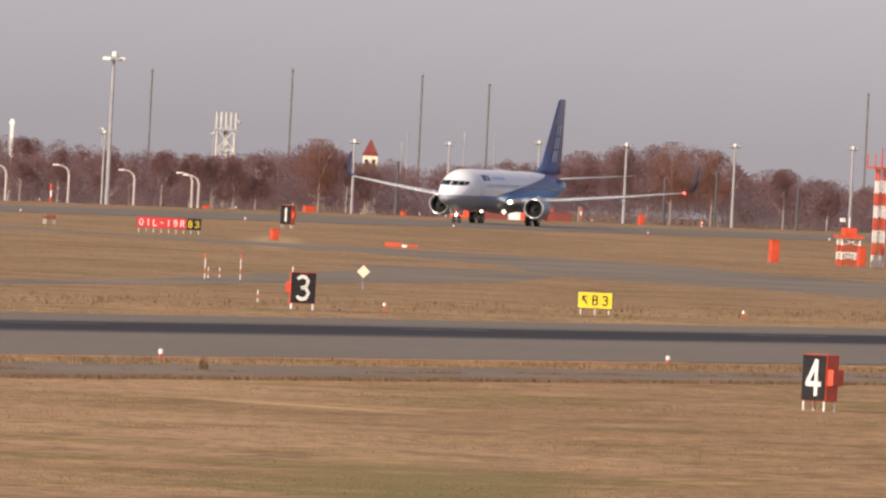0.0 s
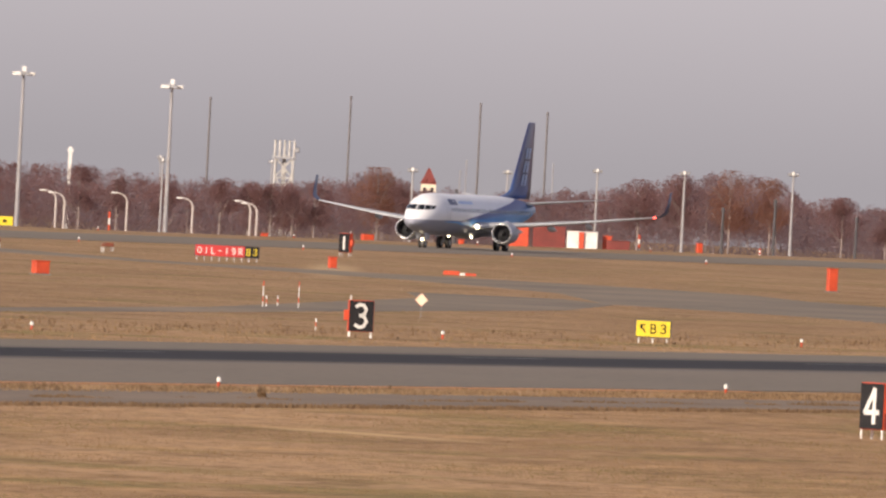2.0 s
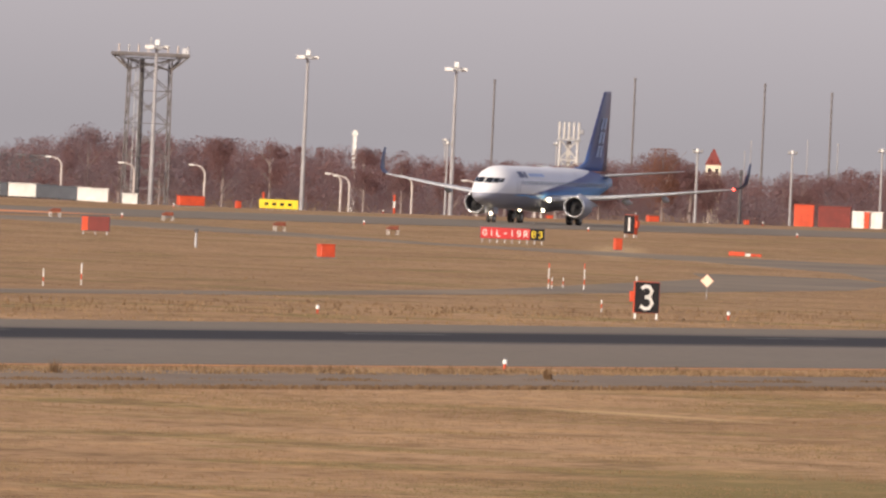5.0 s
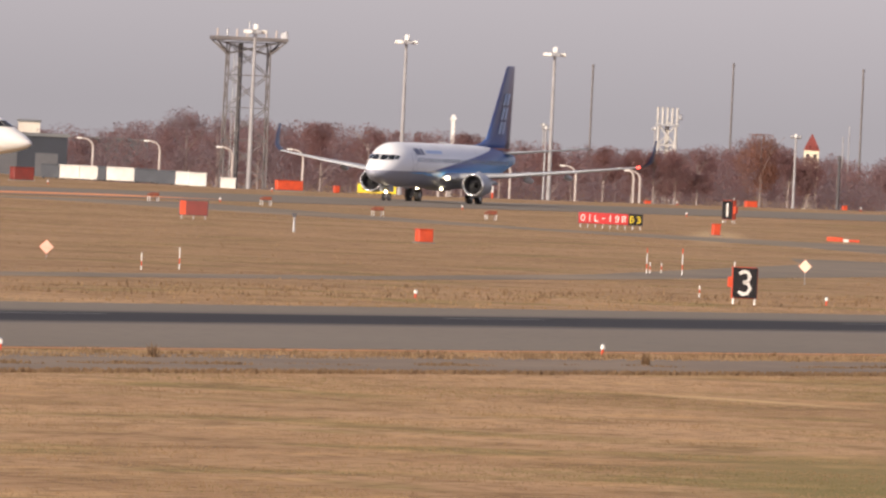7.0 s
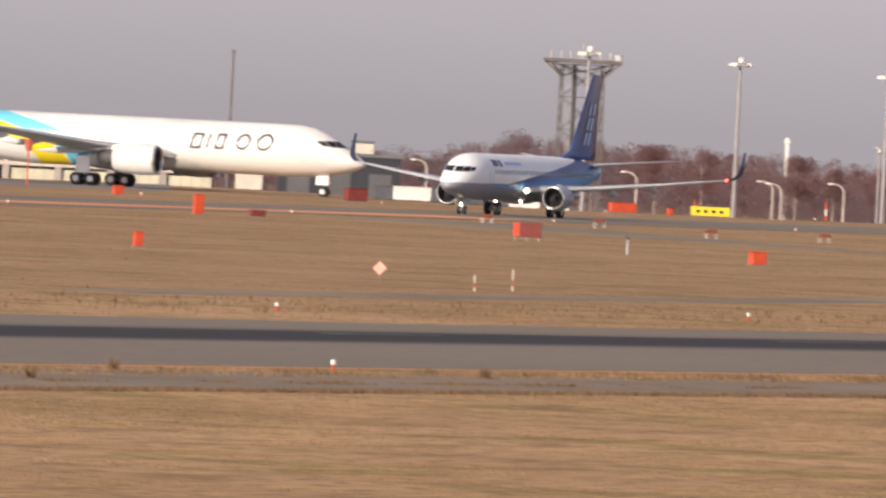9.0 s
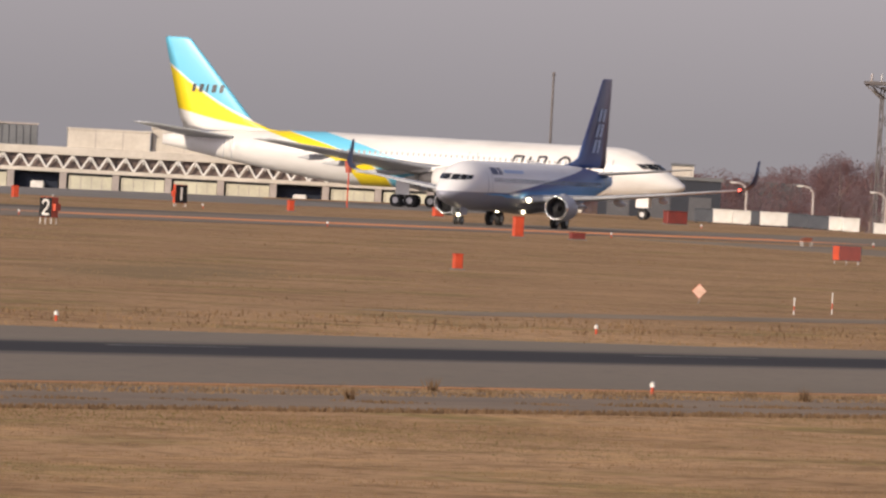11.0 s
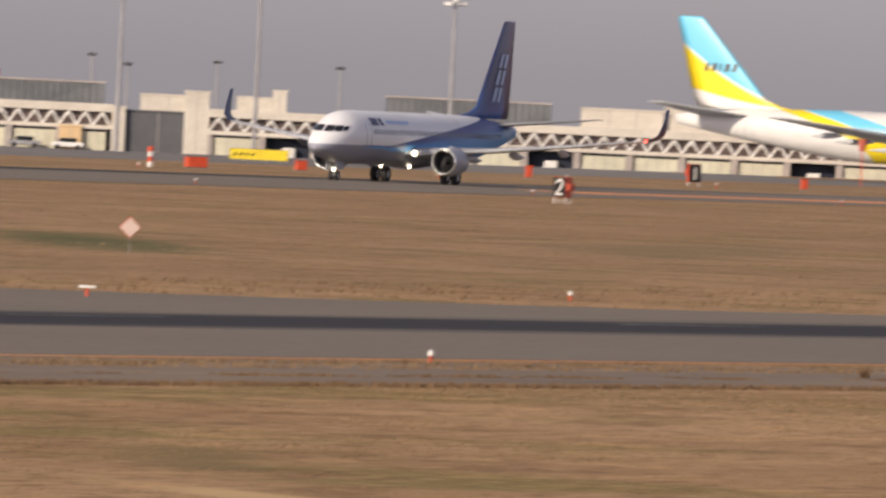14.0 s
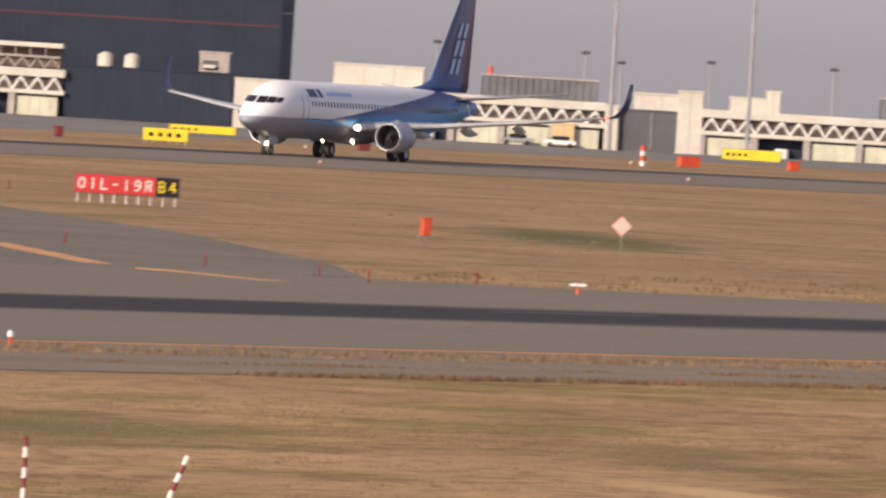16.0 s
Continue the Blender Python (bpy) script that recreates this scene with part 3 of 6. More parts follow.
            ring = [(q[0], s * ey + q[1] * math.cos(a) - q[2] * math.sin(a), ez + q[1] * math.sin(a) + q[2] * math.cos(a)) for q in p]
            loft(bm, [ring, [(q[0] + 0.03, q[1], q[2]) for q in ring]])
        rod(bm, (ex + 1.05, s * ey, ez), (ex + 1.1, s * ey, ez), er * 0.78, n=24)
        part("fan", bm, FAN, e)
        part("spinner", rods(((ex + 0.95, s * ey, ez), (ex + 0.45, s * ey, ez), er * 0.26, 0.04), n=14), FAN, e)
        part("exhaust_core", lathe([(el * 0.5, er * 0.55), (el * 0.95, er * 0.50), (el * 1.12, er * 0.36), (el * 1.0, er * 0.3)], (ex, s * ey, ez)), DARK_STEEL, e, "", True)
        pz = d["wing"][1][2] - 0.1
        part("pylon", loft(bmesh.new(), [[(ex + el * 0.18, s * ey - 0.2, ez + er * 0.9), (ex + el * 1.15, s * ey - 0.2, ez + er * 0.45), (ex + el * 1.15, s * ey + 0.2, ez + er * 0.45), (ex + el * 0.18, s * ey + 0.2, ez + er * 0.9)],
                                         [(ex + el * 0.42, s * ey - 0.16, ez + er * 1.18), (ex + el * 1.3, s * ey - 0.16, pz + 0.25), (ex + el * 1.3, s * ey + 0.16, pz + 0.25), (ex + el * 0.42, s * ey + 0.16, ez + er * 1.18)]]), d["nacelle"], e)
        # tailplane
        rings = [foil((x, s * y, z), c, t) for x, y, z, c, t in d["tailplane"]]
        part("tailplane", loft(bmesh.new(), rings if s < 0 else [r[::-1] for r in rings]), WING_GREY, ob, "", True)
        # main gear
        gx, gy, gr, gw, axles, gap = d["main_gear"]
        g = part("main_gear", rods(((gx, s * gy, gr), (gx, s * gy, zc - R * 0.55), 0.14), ((gx - axles[0] * 0 + 0.1, s * gy, gr * 1.6), (gx + 1.2, s * (gy - 0.3), zc - R * 0.6), 0.07), ((gx + min(axles) - 0.02, s * gy, gr), (gx + max(axles) + 0.02, s * gy, gr), 0.11),
                                       ((gx, s * gy - gap, gr), (gx, s * gy + gap, gr), 0.08)), STEEL, ob)
        for ax in axles:
            for q in (-1, 1):
                wheel(g, gx + ax, s * gy + q * gap, gr, gr, gw)
        part("gear_door", boxed((gx - 0.7, s * (gy + gap + 0.28) - 0.03, gr * 1.9), (gx + 0.7, s * (gy + gap + 0.28) + 0.03, zc - R * 0.6)), d["belly"], g)
    # nose gear
    nx, nr, nw, ngap = d["nose_gear"]
    g = part("nose_gear", rods(((nx, 0, nr), (nx + 0.15, 0, zc - R * 0.75), 0.09), ((nx, 0, nr * 2.2), (nx + 1.0, 0, zc - R * 0.8), 0.05), ((nx, -ngap, nr), (nx, ngap, nr), 0.06)), STEEL, ob)
    for q in (-1, 1):
        wheel(g, nx, q * ngap, nr, nr, nw)
        part("gear_door", boxed((nx - 0.6, q * 0.42 - 0.02, nr * 2.3), (nx + 0.7, q * 0.42 + 0.02, zc - R * 0.85)), d["belly"], g)
    if d["lights"]:
        bm = bmesh.new()
        bmesh.ops.create_uvsphere(bm, u_segments=8, v_segments=6, radius=0.13, matrix=Matrix.Translation((nx - 0.2, 0, nr * 2.3)))
        part("taxi_light", bm, LAMP_WARM, g, "glowing taxi light")
        for q in (-1, 1):
            bm = bmesh.new()
            bmesh.ops.create_uvsphere(bm, u_segments=8, v_segments=6, radius=0.13, matrix=Matrix.Translation((d["wing_x"] + 2.4, q * 1.15, zc - R * 1.02)))
            part("belly_light", bm, LAMP_WARM, ob, "glowing belly landing light")
        bm = bmesh.new()
        x, y, z, c, t = d["wing"][-1]
        bmesh.ops.create_uvsphere(bm, u_segments=8, v_segments=6, radius=0.12, matrix=Matrix.Translation((x - 0.05, -y, z)))
        part("navigation_light", bm, LAMP_RED, wings[-1], "red port navigation light")
    # fin
    fin = part("fin", loft(bmesh.new(), [upright_foil(x, z, c, t) for x, z, c, t in d["fin"]]), d["fin_skin"], ob, "", True)
    # cockpit windows
    for s in (-1, 1):
        k, lo, hi = W / 1.88, zc + 0.19 * R, zc + 0.42 * R
        for y0, y1, drop in ((0.05, 0.66, 0.0), (0.71, 1.13, 0.02), (1.17, 1.38, 0.08)):
            grid, bm = [], bmesh.new()
            for i in range(6):
                y = (y0 + (y1 - y0) * i / 5) * k
                zs = [lo + drop + (hi - lo - 1.6 * drop) * j / 4 for j in range(5)]
                grid.append([bm.verts.new((nose_station(d, y, z) - 0.03, s * (y + 0.012), z + 0.012)) for z in zs])
            for p, q in zip(grid, grid[1:]):
                for j in range(4):
                    bm.faces.new((p[j], q[j], q[j + 1], p[j + 1]))
            bm.normal_update()
            bmesh.ops.solidify(bm, geom=bm.faces[:], thickness=0.02)
            part("cockpit_window", bm, GLASS_DARK, ob, "dark cockpit window")
    # cabin windows and doors
    x0, x1, pitch, wz = d["cabin"]
    for s in (-1, 1):
        k = int((x1 - x0) / pitch)
        for i in range(k):
            x = x0 + i * pitch
            part("cabin_window", side_sheet(d, x, x + 0.24, wz, wz + 0.36, s, 0.012, 2), GLASS_DARK if d["lights"] else PALE_WINDOW, ob)
        for dx in d["doors"]:
            part("door_outline", side_sheet(d, dx, dx + 0.06, wz - 1.1, wz + 0.75, s, 0.015, 4), NACELLE_GREY, ob)
            part("door_outline", side_sheet(d, dx + 0.86, dx + 0.92, wz - 1.1, wz + 0.75, s, 0.015, 4), NACELLE_GREY, ob)
    return ob


SMALL = dict(length=38.6, half_width=1.88, half_height=2.0, axis=3.25, nose=6.2, taper=25.0, wing_x=13.2, root=7.6,
             wing=[(12.8, 0.8, 2.15, 8.2, 0.12), (14.0, 1.9, 2.25, 7.2, 0.125), (17.6, 6.2, 2.62, 4.6, 0.115), (21.0, 12.5, 3.35, 2.9, 0.11), (23.4, 17.0, 3.95, 1.65, 0.10)],
             winglet=True, fairings=(4.0, 7.2, 10.6), lights=True, engine=(13.4, 4.83, 1.72, 1.02, 3.6), main_gear=(19.6, 2.86, 0.56, 0.40, (0.0,), 0.43),
             nose_gear=(4.0, 0.35, 0.2, 0.24), tailplane=[(33.0, 0.4, 4.55, 4.4, 0.09), (34.0, 1.2, 4.65, 3.7, 0.09), (37.9, 7.15, 5.35, 1.3, 0.08)],
             fin=[(26.0, 5.05, 11.0, 0.012), (29.2, 5.45, 8.1, 0.03), (30.7, 5.9, 6.6, 0.07), (35.5, 12.35, 2.3, 0.08), (35.8, 12.5, 1.9, 0.06)],
             cabin=(7.0, 32.0, 0.52, 3.55), doors=(5.6, 32.8),
             skin=livery_small(), fin_skin=livery_small_fin(), belly=NACELLE_GREY, nacelle=NACELLE_GREY)
LARGE = dict(length=54.0, half_width=2.5, half_height=2.5, axis=4.3, nose=8.2, taper=34.0, wing_x=18.0, root=11.0,
             wing=[(17.2, 1.0, 3.2, 11.6, 0.12), (18.6, 2.5, 3.3, 10.4, 0.125), (23.6, 9.0, 4.0, 6.4, 0.115), (29.0, 17.0, 5.0, 4.0, 0.11), (33.2, 23.6, 5.8, 2.2, 0.10)],
             winglet=False, fairings=(6.0, 11.5, 15.5), lights=False, engine=(18.2, 7.9, 2.75, 1.42, 5.4), main_gear=(26.8, 4.65, 0.62, 0.42, (-0.72, 0.72), 0.57),
             nose_gear=(4.1, 0.5, 0.3, 0.32), tailplane=[(45.5, 0.6, 5.7, 6.2, 0.09), (46.4, 1.6, 5.8, 5.4, 0.09), (51.6, 9.3, 6.8, 2.0, 0.08)],
             fin=[(39.0, 6.35, 13.0, 0.012), (43.0, 6.75, 9.0, 0.035), (44.8, 7.5, 7.6, 0.07), (51.5, 14.95, 2.8, 0.08), (51.9, 15.2, 2.3, 0.06)],
             cabin=(8.5, 39.0, 0.56, 4.85), doors=(6.6, 20.5, 45.8),
             skin=livery_large(), fin_skin=None, belly=NACELLE_WHITE, nacelle=NACELLE_WHITE)
LARGE["fin_skin"] = LARGE["skin"]

small_jet = airliner("taxiing_jet", SMALL, pose(1654, 523, 0.03), "white twin-engine airliner with blue sweep and tail, landing lights on")
# plain marks in place of the titles
for x0, x1, z0, z1, k in ((6.9, 8.3, 4.2, 4.75, NAVY), (8.6, 9.2, 4.2, 4.75, NAVY), (9.9, 14.2, 4.35, 4.6, PALE_BLUE)):
    part("title_mark", side_sheet(SMALL, x0, x1, z0, z1, -1, 0.02, 3), k, small_jet)


def fin_half(d, x, z):
    """Half thickness of the fin at a station and height."""
    for (xa, za, ca, ta), (xb, zb, cb, tb) in zip(d["fin"], d["fin"][1:]):
        if za <= z <= zb:
            k = (z - za) / (zb - za)
            x0, c, t = xa + k * (xb - xa), ca + k * (cb - ca), ta + k * (tb - ta)
            u = min(max((x - x0) / c, 0.0), 1.0)
            return t * c * (1.48 * math.sqrt(u) - 0.63 * u - 1.76 * u * u + 1.42 * u ** 3 - 0.51 * u ** 4)
    return 0.1


def fin_mark(parent, d, x0, z0, x1, z1, width, material):
    """A slanting bar laid on both faces of the fin."""
    for s in (-1, 1):
        bm, rows = bmesh.new(), []
        for i in range(4):
            x, z = x0 + (x1 - x0) * i / 3, z0 + (z1 - z0) * i / 3
            line = [(x + width * j / 2, z) for j in range(3)]
            rows.append([bm.verts.new((p, s * (fin_half(d, p, q) + 0.06), q)) for p, q in line])
        for p, q in zip(rows, rows[1:]):
            for j in range(2):
                bm.faces.new((p[j], p[j + 1], q[j + 1], q[j]))
        bm.normal_update()
        bmesh.ops.solidify(bm, geom=bm.faces[:], thickness=0.02)
        part("fin_mark", bm, material, parent)


for xc, z0, z1 in ((34.2, 6.35, 7.45), (34.8, 7.65, 8.75), (35.35, 8.95, 10.0)):
    fin_mark(small_jet, SMALL, xc - 0.95, z0, xc - 0.3, z1, 0.55, PALE_BLUE)
    fin_mark(small_jet, SMALL, xc + 0.1, z0, xc + 0.6, z1, 0.55, PALE_BLUE)

large_jet = airliner("parked_jet", LARGE, pose(1615, 596.5, land(1615, 600) + 0.02, 0, 0, 90), "white wide-body airliner with yellow and sky-blue sweep, standing on the apron")


def side_stroke(d, points, weight, side, lift=0.03):
    """A painted line along points (x, z) of the body's side."""
    W, R, axis = d["half_width"], d["half_height"], d["axis"]
    bm, rows = bmesh.new(), []
    n = len(points)
    closed = points[0] == points[-1]
    for i, (x, z) in enumerate(points):
        a = points[i - 1] if i else (points[-2] if closed else points[0])
        b = points[i + 1] if i < n - 1 else (points[1] if closed else points[-1])
        t = Vector((b[0] - a[0], b[1] - a[1])).normalized() * weight / 2
        rows.append([bm.verts.new((p, side * (W * math.sqrt(max(0.0, 1 - ((q - axis) / R) ** 2)) + lift), q)) for p, q in ((x - t.y, z + t.x), (x + t.y, z - t.x))])
    for a, b in zip(rows, rows[1:]):
        bm.faces.new((a[0], b[0], b[1], a[1]))
    bm.normal_update()
    bmesh.ops.solidify(bm, geom=bm.faces[:], thickness=0.015)
    return bm


def ring_points(xc, zc, rx, rz, lean):
    return [(xc + rx * math.cos(2 * math.pi * i / 20) - lean * rz * math.sin(2 * math.pi * i / 20), zc + rz * math.sin(2 * math.pi * i / 20)) for i in range(20)] + [(xc + rx, zc)]


def slab_points(x0, x1, z0, z1, lean):
    k = lean * (z1 - z0)
    corners = [(x0, z0), (x0 - k, z1), (x1 - k, z1), (x1, z0), (x0, z0)]
    return [(a[0] + (b[0] - a[0]) * i / 8, a[1] + (b[1] - a[1]) * i / 8) for a, b in zip(corners, corners[1:]) for i in range(8)] + corners[:1]


# plain italic rings and slabs in place of the title
for s in (-1, 1):
    for points in (ring_points(9.45, 4.95, 0.72, 0.72, 0.22), ring_points(11.65, 4.9, 0.62, 0.68, 0.22), slab_points(13.75, 14.5, 4.2, 5.5, 0.25), [(15.35, 4.2), (15.2, 4.85), (15.05, 5.5)], slab_points(16.1, 17.0, 4.15, 5.45, 0.25)):
        part("title_mark", side_stroke(LARGE, points, 0.24, s), TITLE_GREY, large_jet)
for x0, w in ((48.0, 0.45), (48.75, 0.5), (49.6, 0.2), (50.1, 0.5), (50.9, 0.4)):
    fin_mark(large_jet, LARGE, x0, 10.0, x0 - 0.15, 10.75, w * 0.8, TITLE_GREY)

# ---- airfield signs and markers ----


def bearing(x, y):
    return math.degrees(math.atan2(y, x))


def facing(x, y, turn=0.0):
    """A pose on the ground whose -x side looks back along the runways' near side."""
    return pose(x, y, land(x, y), 0, 0, bearing(x, y) + turn)


def distance_marker(x, y, digit, w, h, gap, turn, housing, t=0.42, narrow=1.0, aerial=True):
    """Black board with a white figure in an orange case on short legs."""
    ob = thing("distance_marker", facing(x, y, turn), "orange-framed black runway distance board with white figure %s" % digit, "runway sign", "runway distance boards")
    part("case", boxed((0, -w / 2, gap), (t, w / 2, gap + h), 0.03), ORANGE, ob)
    part("face", boxed((-0.02, -w / 2 + 0.025, gap + 0.025), (0.012, w / 2 - 0.025, gap + h - 0.025)), BLACK, ob, "black face")
    k = h * 0.72
    figure = lettering("|" if digit == "1" else digit, k, k * 0.3, gap + h * 0.14, -0.032, 0.15)
    for v in figure.verts:
        v.co.y *= narrow
    part("figure", figure, WHITE, ob, "white figure")
    for yy in (-w * 0.42, w * 0.42):
        for xx in (0.06, t - 0.06):
            part("leg", rods(((xx, yy, -0.05), (xx, yy, gap + 0.02), 0.035)), WHITE, ob)
    part("lamp_housing", boxed((0.08, housing * w / 2 - 0.01 * housing, gap + h * 0.35), (t - 0.06, housing * (w / 2 + 0.18), gap + h * 0.68), 0.02), ORANGE, ob)
    if aerial:
        part("aerial", rods(((0.2, housing * (w / 2 - 0.1), gap + h), (0.2, housing * (w / 2 - 0.1), gap + h + 0.22), 0.03)), WHITE, ob)
    return ob


distance_marker(761.2, 247.09, "3", 1.14, 1.40, 0.26, 6, 1, 0.42, 0.85)
distance_marker(535.84, 157.15, "4", 0.86, 1.46, 0.30, -28, -1, 0.82, 0.72, False)
distance_marker(1414.0, 460.79, "1", 1.15, 1.6, 0.30, -38, -1)
distance_marker(1104.1, 452.83, "2", 0.98, 1.35, 0.45, -28, -1, 0.85, 0.8)
distance_marker(1400, 562, "1", 1.15, 1.55, 0.30, 25, 1)


def guidance_sign(x, y, w, h, gap, panels, label, turn=0.0, name="guidance_sign"):
    """Illuminated box sign on a row of frangible legs; panels: (share, face, ink, text)."""
    ob = thing(name, facing(x, y, turn), label, "airfield sign", "airfield guidance signs")
    part("case", boxed((0, -w / 2 - 0.04, gap - 0.04), (0.28, w / 2 + 0.04, gap + h + 0.04), 0.02), DARK_STEEL, ob)
    edge = w / 2
    for share, face, ink, text in panels:
        pw = w * share
        part("panel", boxed((-0.02, edge - pw + 0.015, gap), (0.012, edge - 0.015, gap + h)), face, ob)
        if text:
            k = h * 0.56
            pitch = min(1.15, (pw * 0.96) / (len(text) * k))
            start = edge - (pw - (len(text) - 1) * pitch * k - 0.6 * k) / 2
            for i, ch in enumerate(text):
                part("character", lettering(ch, k, start - i * pitch * k, gap + h * 0.22, -0.03, 0.15, pitch), ink, ob)
        else:
            for i in range(4):
                yy = edge - pw * (0.14 + 0.2 * i)
                part("plain_bar", boxed((-0.034, yy - pw * 0.10, gap + h * 0.32), (-0.018, yy, gap + h * 0.64)), ink, ob)
        edge -= pw
    n = max(3, int(w / 0.5))
    for i in range(n):
        yy = -w / 2 + 0.15 + (w - 0.3) * i / (n - 1)
        part("leg", rods(((0.13, yy, -0.05), (0.13, yy, gap), 0.03)), WHITE, ob)
    return ob


guidance_sign(807.4, 247.67, 1.62, 0.74, 0.32, [(1.0, YELLOW, BLACK, "<B3")], "yellow exit sign with black arrow and B 3")
guidance_sign(1263.0, 420.65, 4.72, 0.80, 0.34, [(0.78, RED, WHITE, "01L-19R"), (0.22, BLACK, YELLOW, "B3")], "red runway holding sign with white lettering, black end panel")
guidance_sign(745.5, 351.44, 4.78, 0.84, 0.46, [(0.78, RED, WHITE, "01L-19R"), (0.22, BLACK, YELLOW, "B4")], "red runway holding sign with white lettering, black end panel")
guidance_sign(1611, 560, 3.7, 0.85, 0.15, [(1.0, YELLOW, BLACK, "")], "long yellow sign with dark marks beyond the runway")
guidance_sign(1194, 560, 3.3, 0.90, 0.18, [(1.0, YELLOW, BLACK, "")], "long yellow sign with dark marks beyond the runway")
guidance_sign(1440, 619, 5.1, 0.90, 0.15, [(0.5, YELLOW, BLACK, ""), (0.5, YELLOW, YELLOW, "")], "double yellow sign near the terminal")
guidance_sign(1329, 620, 5.4, 0.62, 0.12, [(0.5, YELLOW, BLACK, ""), (0.5, YELLOW, YELLOW, "")], "double yellow sign near the terminal")
guidance_sign(1354, 620, 5.4, 0.62, 0.12, [(0.5, YELLOW, BLACK, ""), (0.5, YELLOW, YELLOW, "")], "double yellow sign near the terminal")
sign_back = guidance_sign(1147.3, 411.86, 1.9, 0.95, 0.28, [(0.24, ORANGE, ORANGE, ""), (0.76, DARK_RED, DARK_RED, "")], "dark red sign seen from behind, orange end, white legs")


def equipment_box(x, y, w, h, deep, material, label, turn=20.0, base=True):
    ob = thing("equipment_box", facing(x, y, turn), label, "equipment box", "orange equipment boxes")
    part("body", boxed((-deep / 2, -w / 2, 0.08), (deep / 2, w / 2, h), min(w, h) * 0.06), material, ob)
    part("lid", boxed((-deep / 2 - 0.03, -w / 2 - 0.03, h), (deep / 2 + 0.03, w / 2 + 0.03, h + 0.06), 0.015), material, ob)
    part("plinth", boxed((-deep / 2 - 0.1, -w / 2 - 0.1, -0.05), (deep / 2 + 0.1, w / 2 + 0.1, 0.08)), CONCRETE if base else material, ob)
    part("vent", boxed((-deep / 2 - 0.015, -w * 0.3, h * 0.62), (-deep / 2 + 0.01, w * 0.3, h * 0.8)), material, ob)
    return ob


TALL = "upright orange equipment cabinet on a pale plinth"
LOW = "low orange equipment box on the grass"
for x, y, w, h, deep, m, label in ((1277.6, 378.27, 0.70, 1.70, 0.6, ORANGE, TALL), (1285.1, 373.71, 0.55, 1.5, 0.5, ORANGE, TALL), (1030.9, 355.18, 0.92, 0.82, 0.8, ORANGE, LOW),
                                   (925.3, 354.86, 0.5, 0.85, 0.4, ORANGE, TALL), (1239.5, 470.74, 0.75, 1.5, 0.5, ORANGE, TALL), (689.8, 311.19, 0.36, 0.78, 0.4, ORANGE, TALL), (1235.1, 403.30, 0.55, 0.85, 0.5, ORANGE, TALL),
                                   (1295, 562, 1.7, 0.85, 0.8, ORANGE, LOW), (1420, 560, 0.5, 0.9, 0.5, ORANGE, TALL), (1460, 562, 0.9, 0.8, 0.6, ORANGE, LOW), (1395, 575, 0.5, 1.0, 0.5, ORANGE, TALL),
                                   (1180, 562, 0.6, 0.8, 0.5, DARK_RED, LOW), (1240, 565, 1.0, 0.8, 0.5, DARK_RED, LOW), (1250, 470, 1.1, 0.5, 0.6, DARK_RED, LOW),
                                   (1603, 566, 2.6, 0.95, 0.8, ORANGE, LOW), (1628, 570, 0.5, 0.7, 0.5, ORANGE, TALL), (1560, 577, 2.0, 1.2, 1.2, DARK_RED, LOW), (1330, 568, 0.9, 0.8, 0.6, ORANGE, LOW),
                                   (1870, 596, 0.5, 0.8, 0.5, ORANGE, TALL), (1880, 610, 1.3, 1.1, 0.8, ORANGE, TALL), (1900, 578, 0.6, 1.2, 0.6, ORANGE, TALL), (1850, 612, 0.7, 0.8, 0.5, ORANGE, TALL)):
    equipment_box(x, y, w, h, deep, m, label)

barrier = thing("low_barrier", facing(1240.4, 395.33), "low orange and white barrier lying on the grass", "barrier")
for i in range(6):
    part("segment", boxed((-0.2, -1.2 + i * 0.4, 0.0), (0.2, -0.8 + i * 0.4 - 0.01, 0.32 if i > 2 else 0.2), 0.03), WHITE if i in (2,) else ORANGE, barrier)


def diamond_marker(x, y, size, centre, material, label):
    ob = thing("diamond_marker", facing(x, y), label, "marker", "diamond markers")
    k = size / 2
    ring = [(0, -k, centre), (0, 0, centre - k), (0, k, centre), (0, 0, centre + k)]
    part("board", loft(bmesh.new(), [[(-0.03, p[1], p[2]) for p in ring], [(0.03, p[1], p[2]) for p in ring]]), material, ob)
    part("rim", loft(bmesh.new(), [[(0.031, p[1] * 1.08, centre + (p[2] - centre) * 1.08) for p in ring], [(0.05, p[1] * 1.08, centre + (p[2] - centre) * 1.08) for p in ring]]), ORANGE, ob)
    part("post", rods(((0.08, 0, -0.05), (0.08, 0, centre), 0.014)), STEEL, ob)


PINK = mat("faded_pink_paint", (0.72, 0.50, 0.40), (0.62, 0.40, 0.30), 0.6, size=0.4)
PALE_PINK = mat("bleached_pink_paint", (0.58, 0.46, 0.41), (0.48, 0.36, 0.31), 0.6, size=0.3)
PALE_STEEL = mat("pale_weathered_steel", (0.50, 0.44, 0.41), (0.40, 0.35, 0.33), 0.6, size=1.0)
PINK_RED = mat("faded_red_cloth", (0.50, 0.12, 0.08), (0.42, 0.10, 0.07), 0.8, size=0.5)
CREAM = mat("cream_paint", (0.80, 0.72, 0.55), (0.70, 0.60, 0.44), 0.5, size=0.4)
diamond_marker(873.6, 280.39, 0.66, 0.95, CREAM, "pale cream diamond marker on a thin post")
diamond_marker(808.4, 297.58, 0.68, 0.62, PINK, "faded orange diamond marker on a thin post")
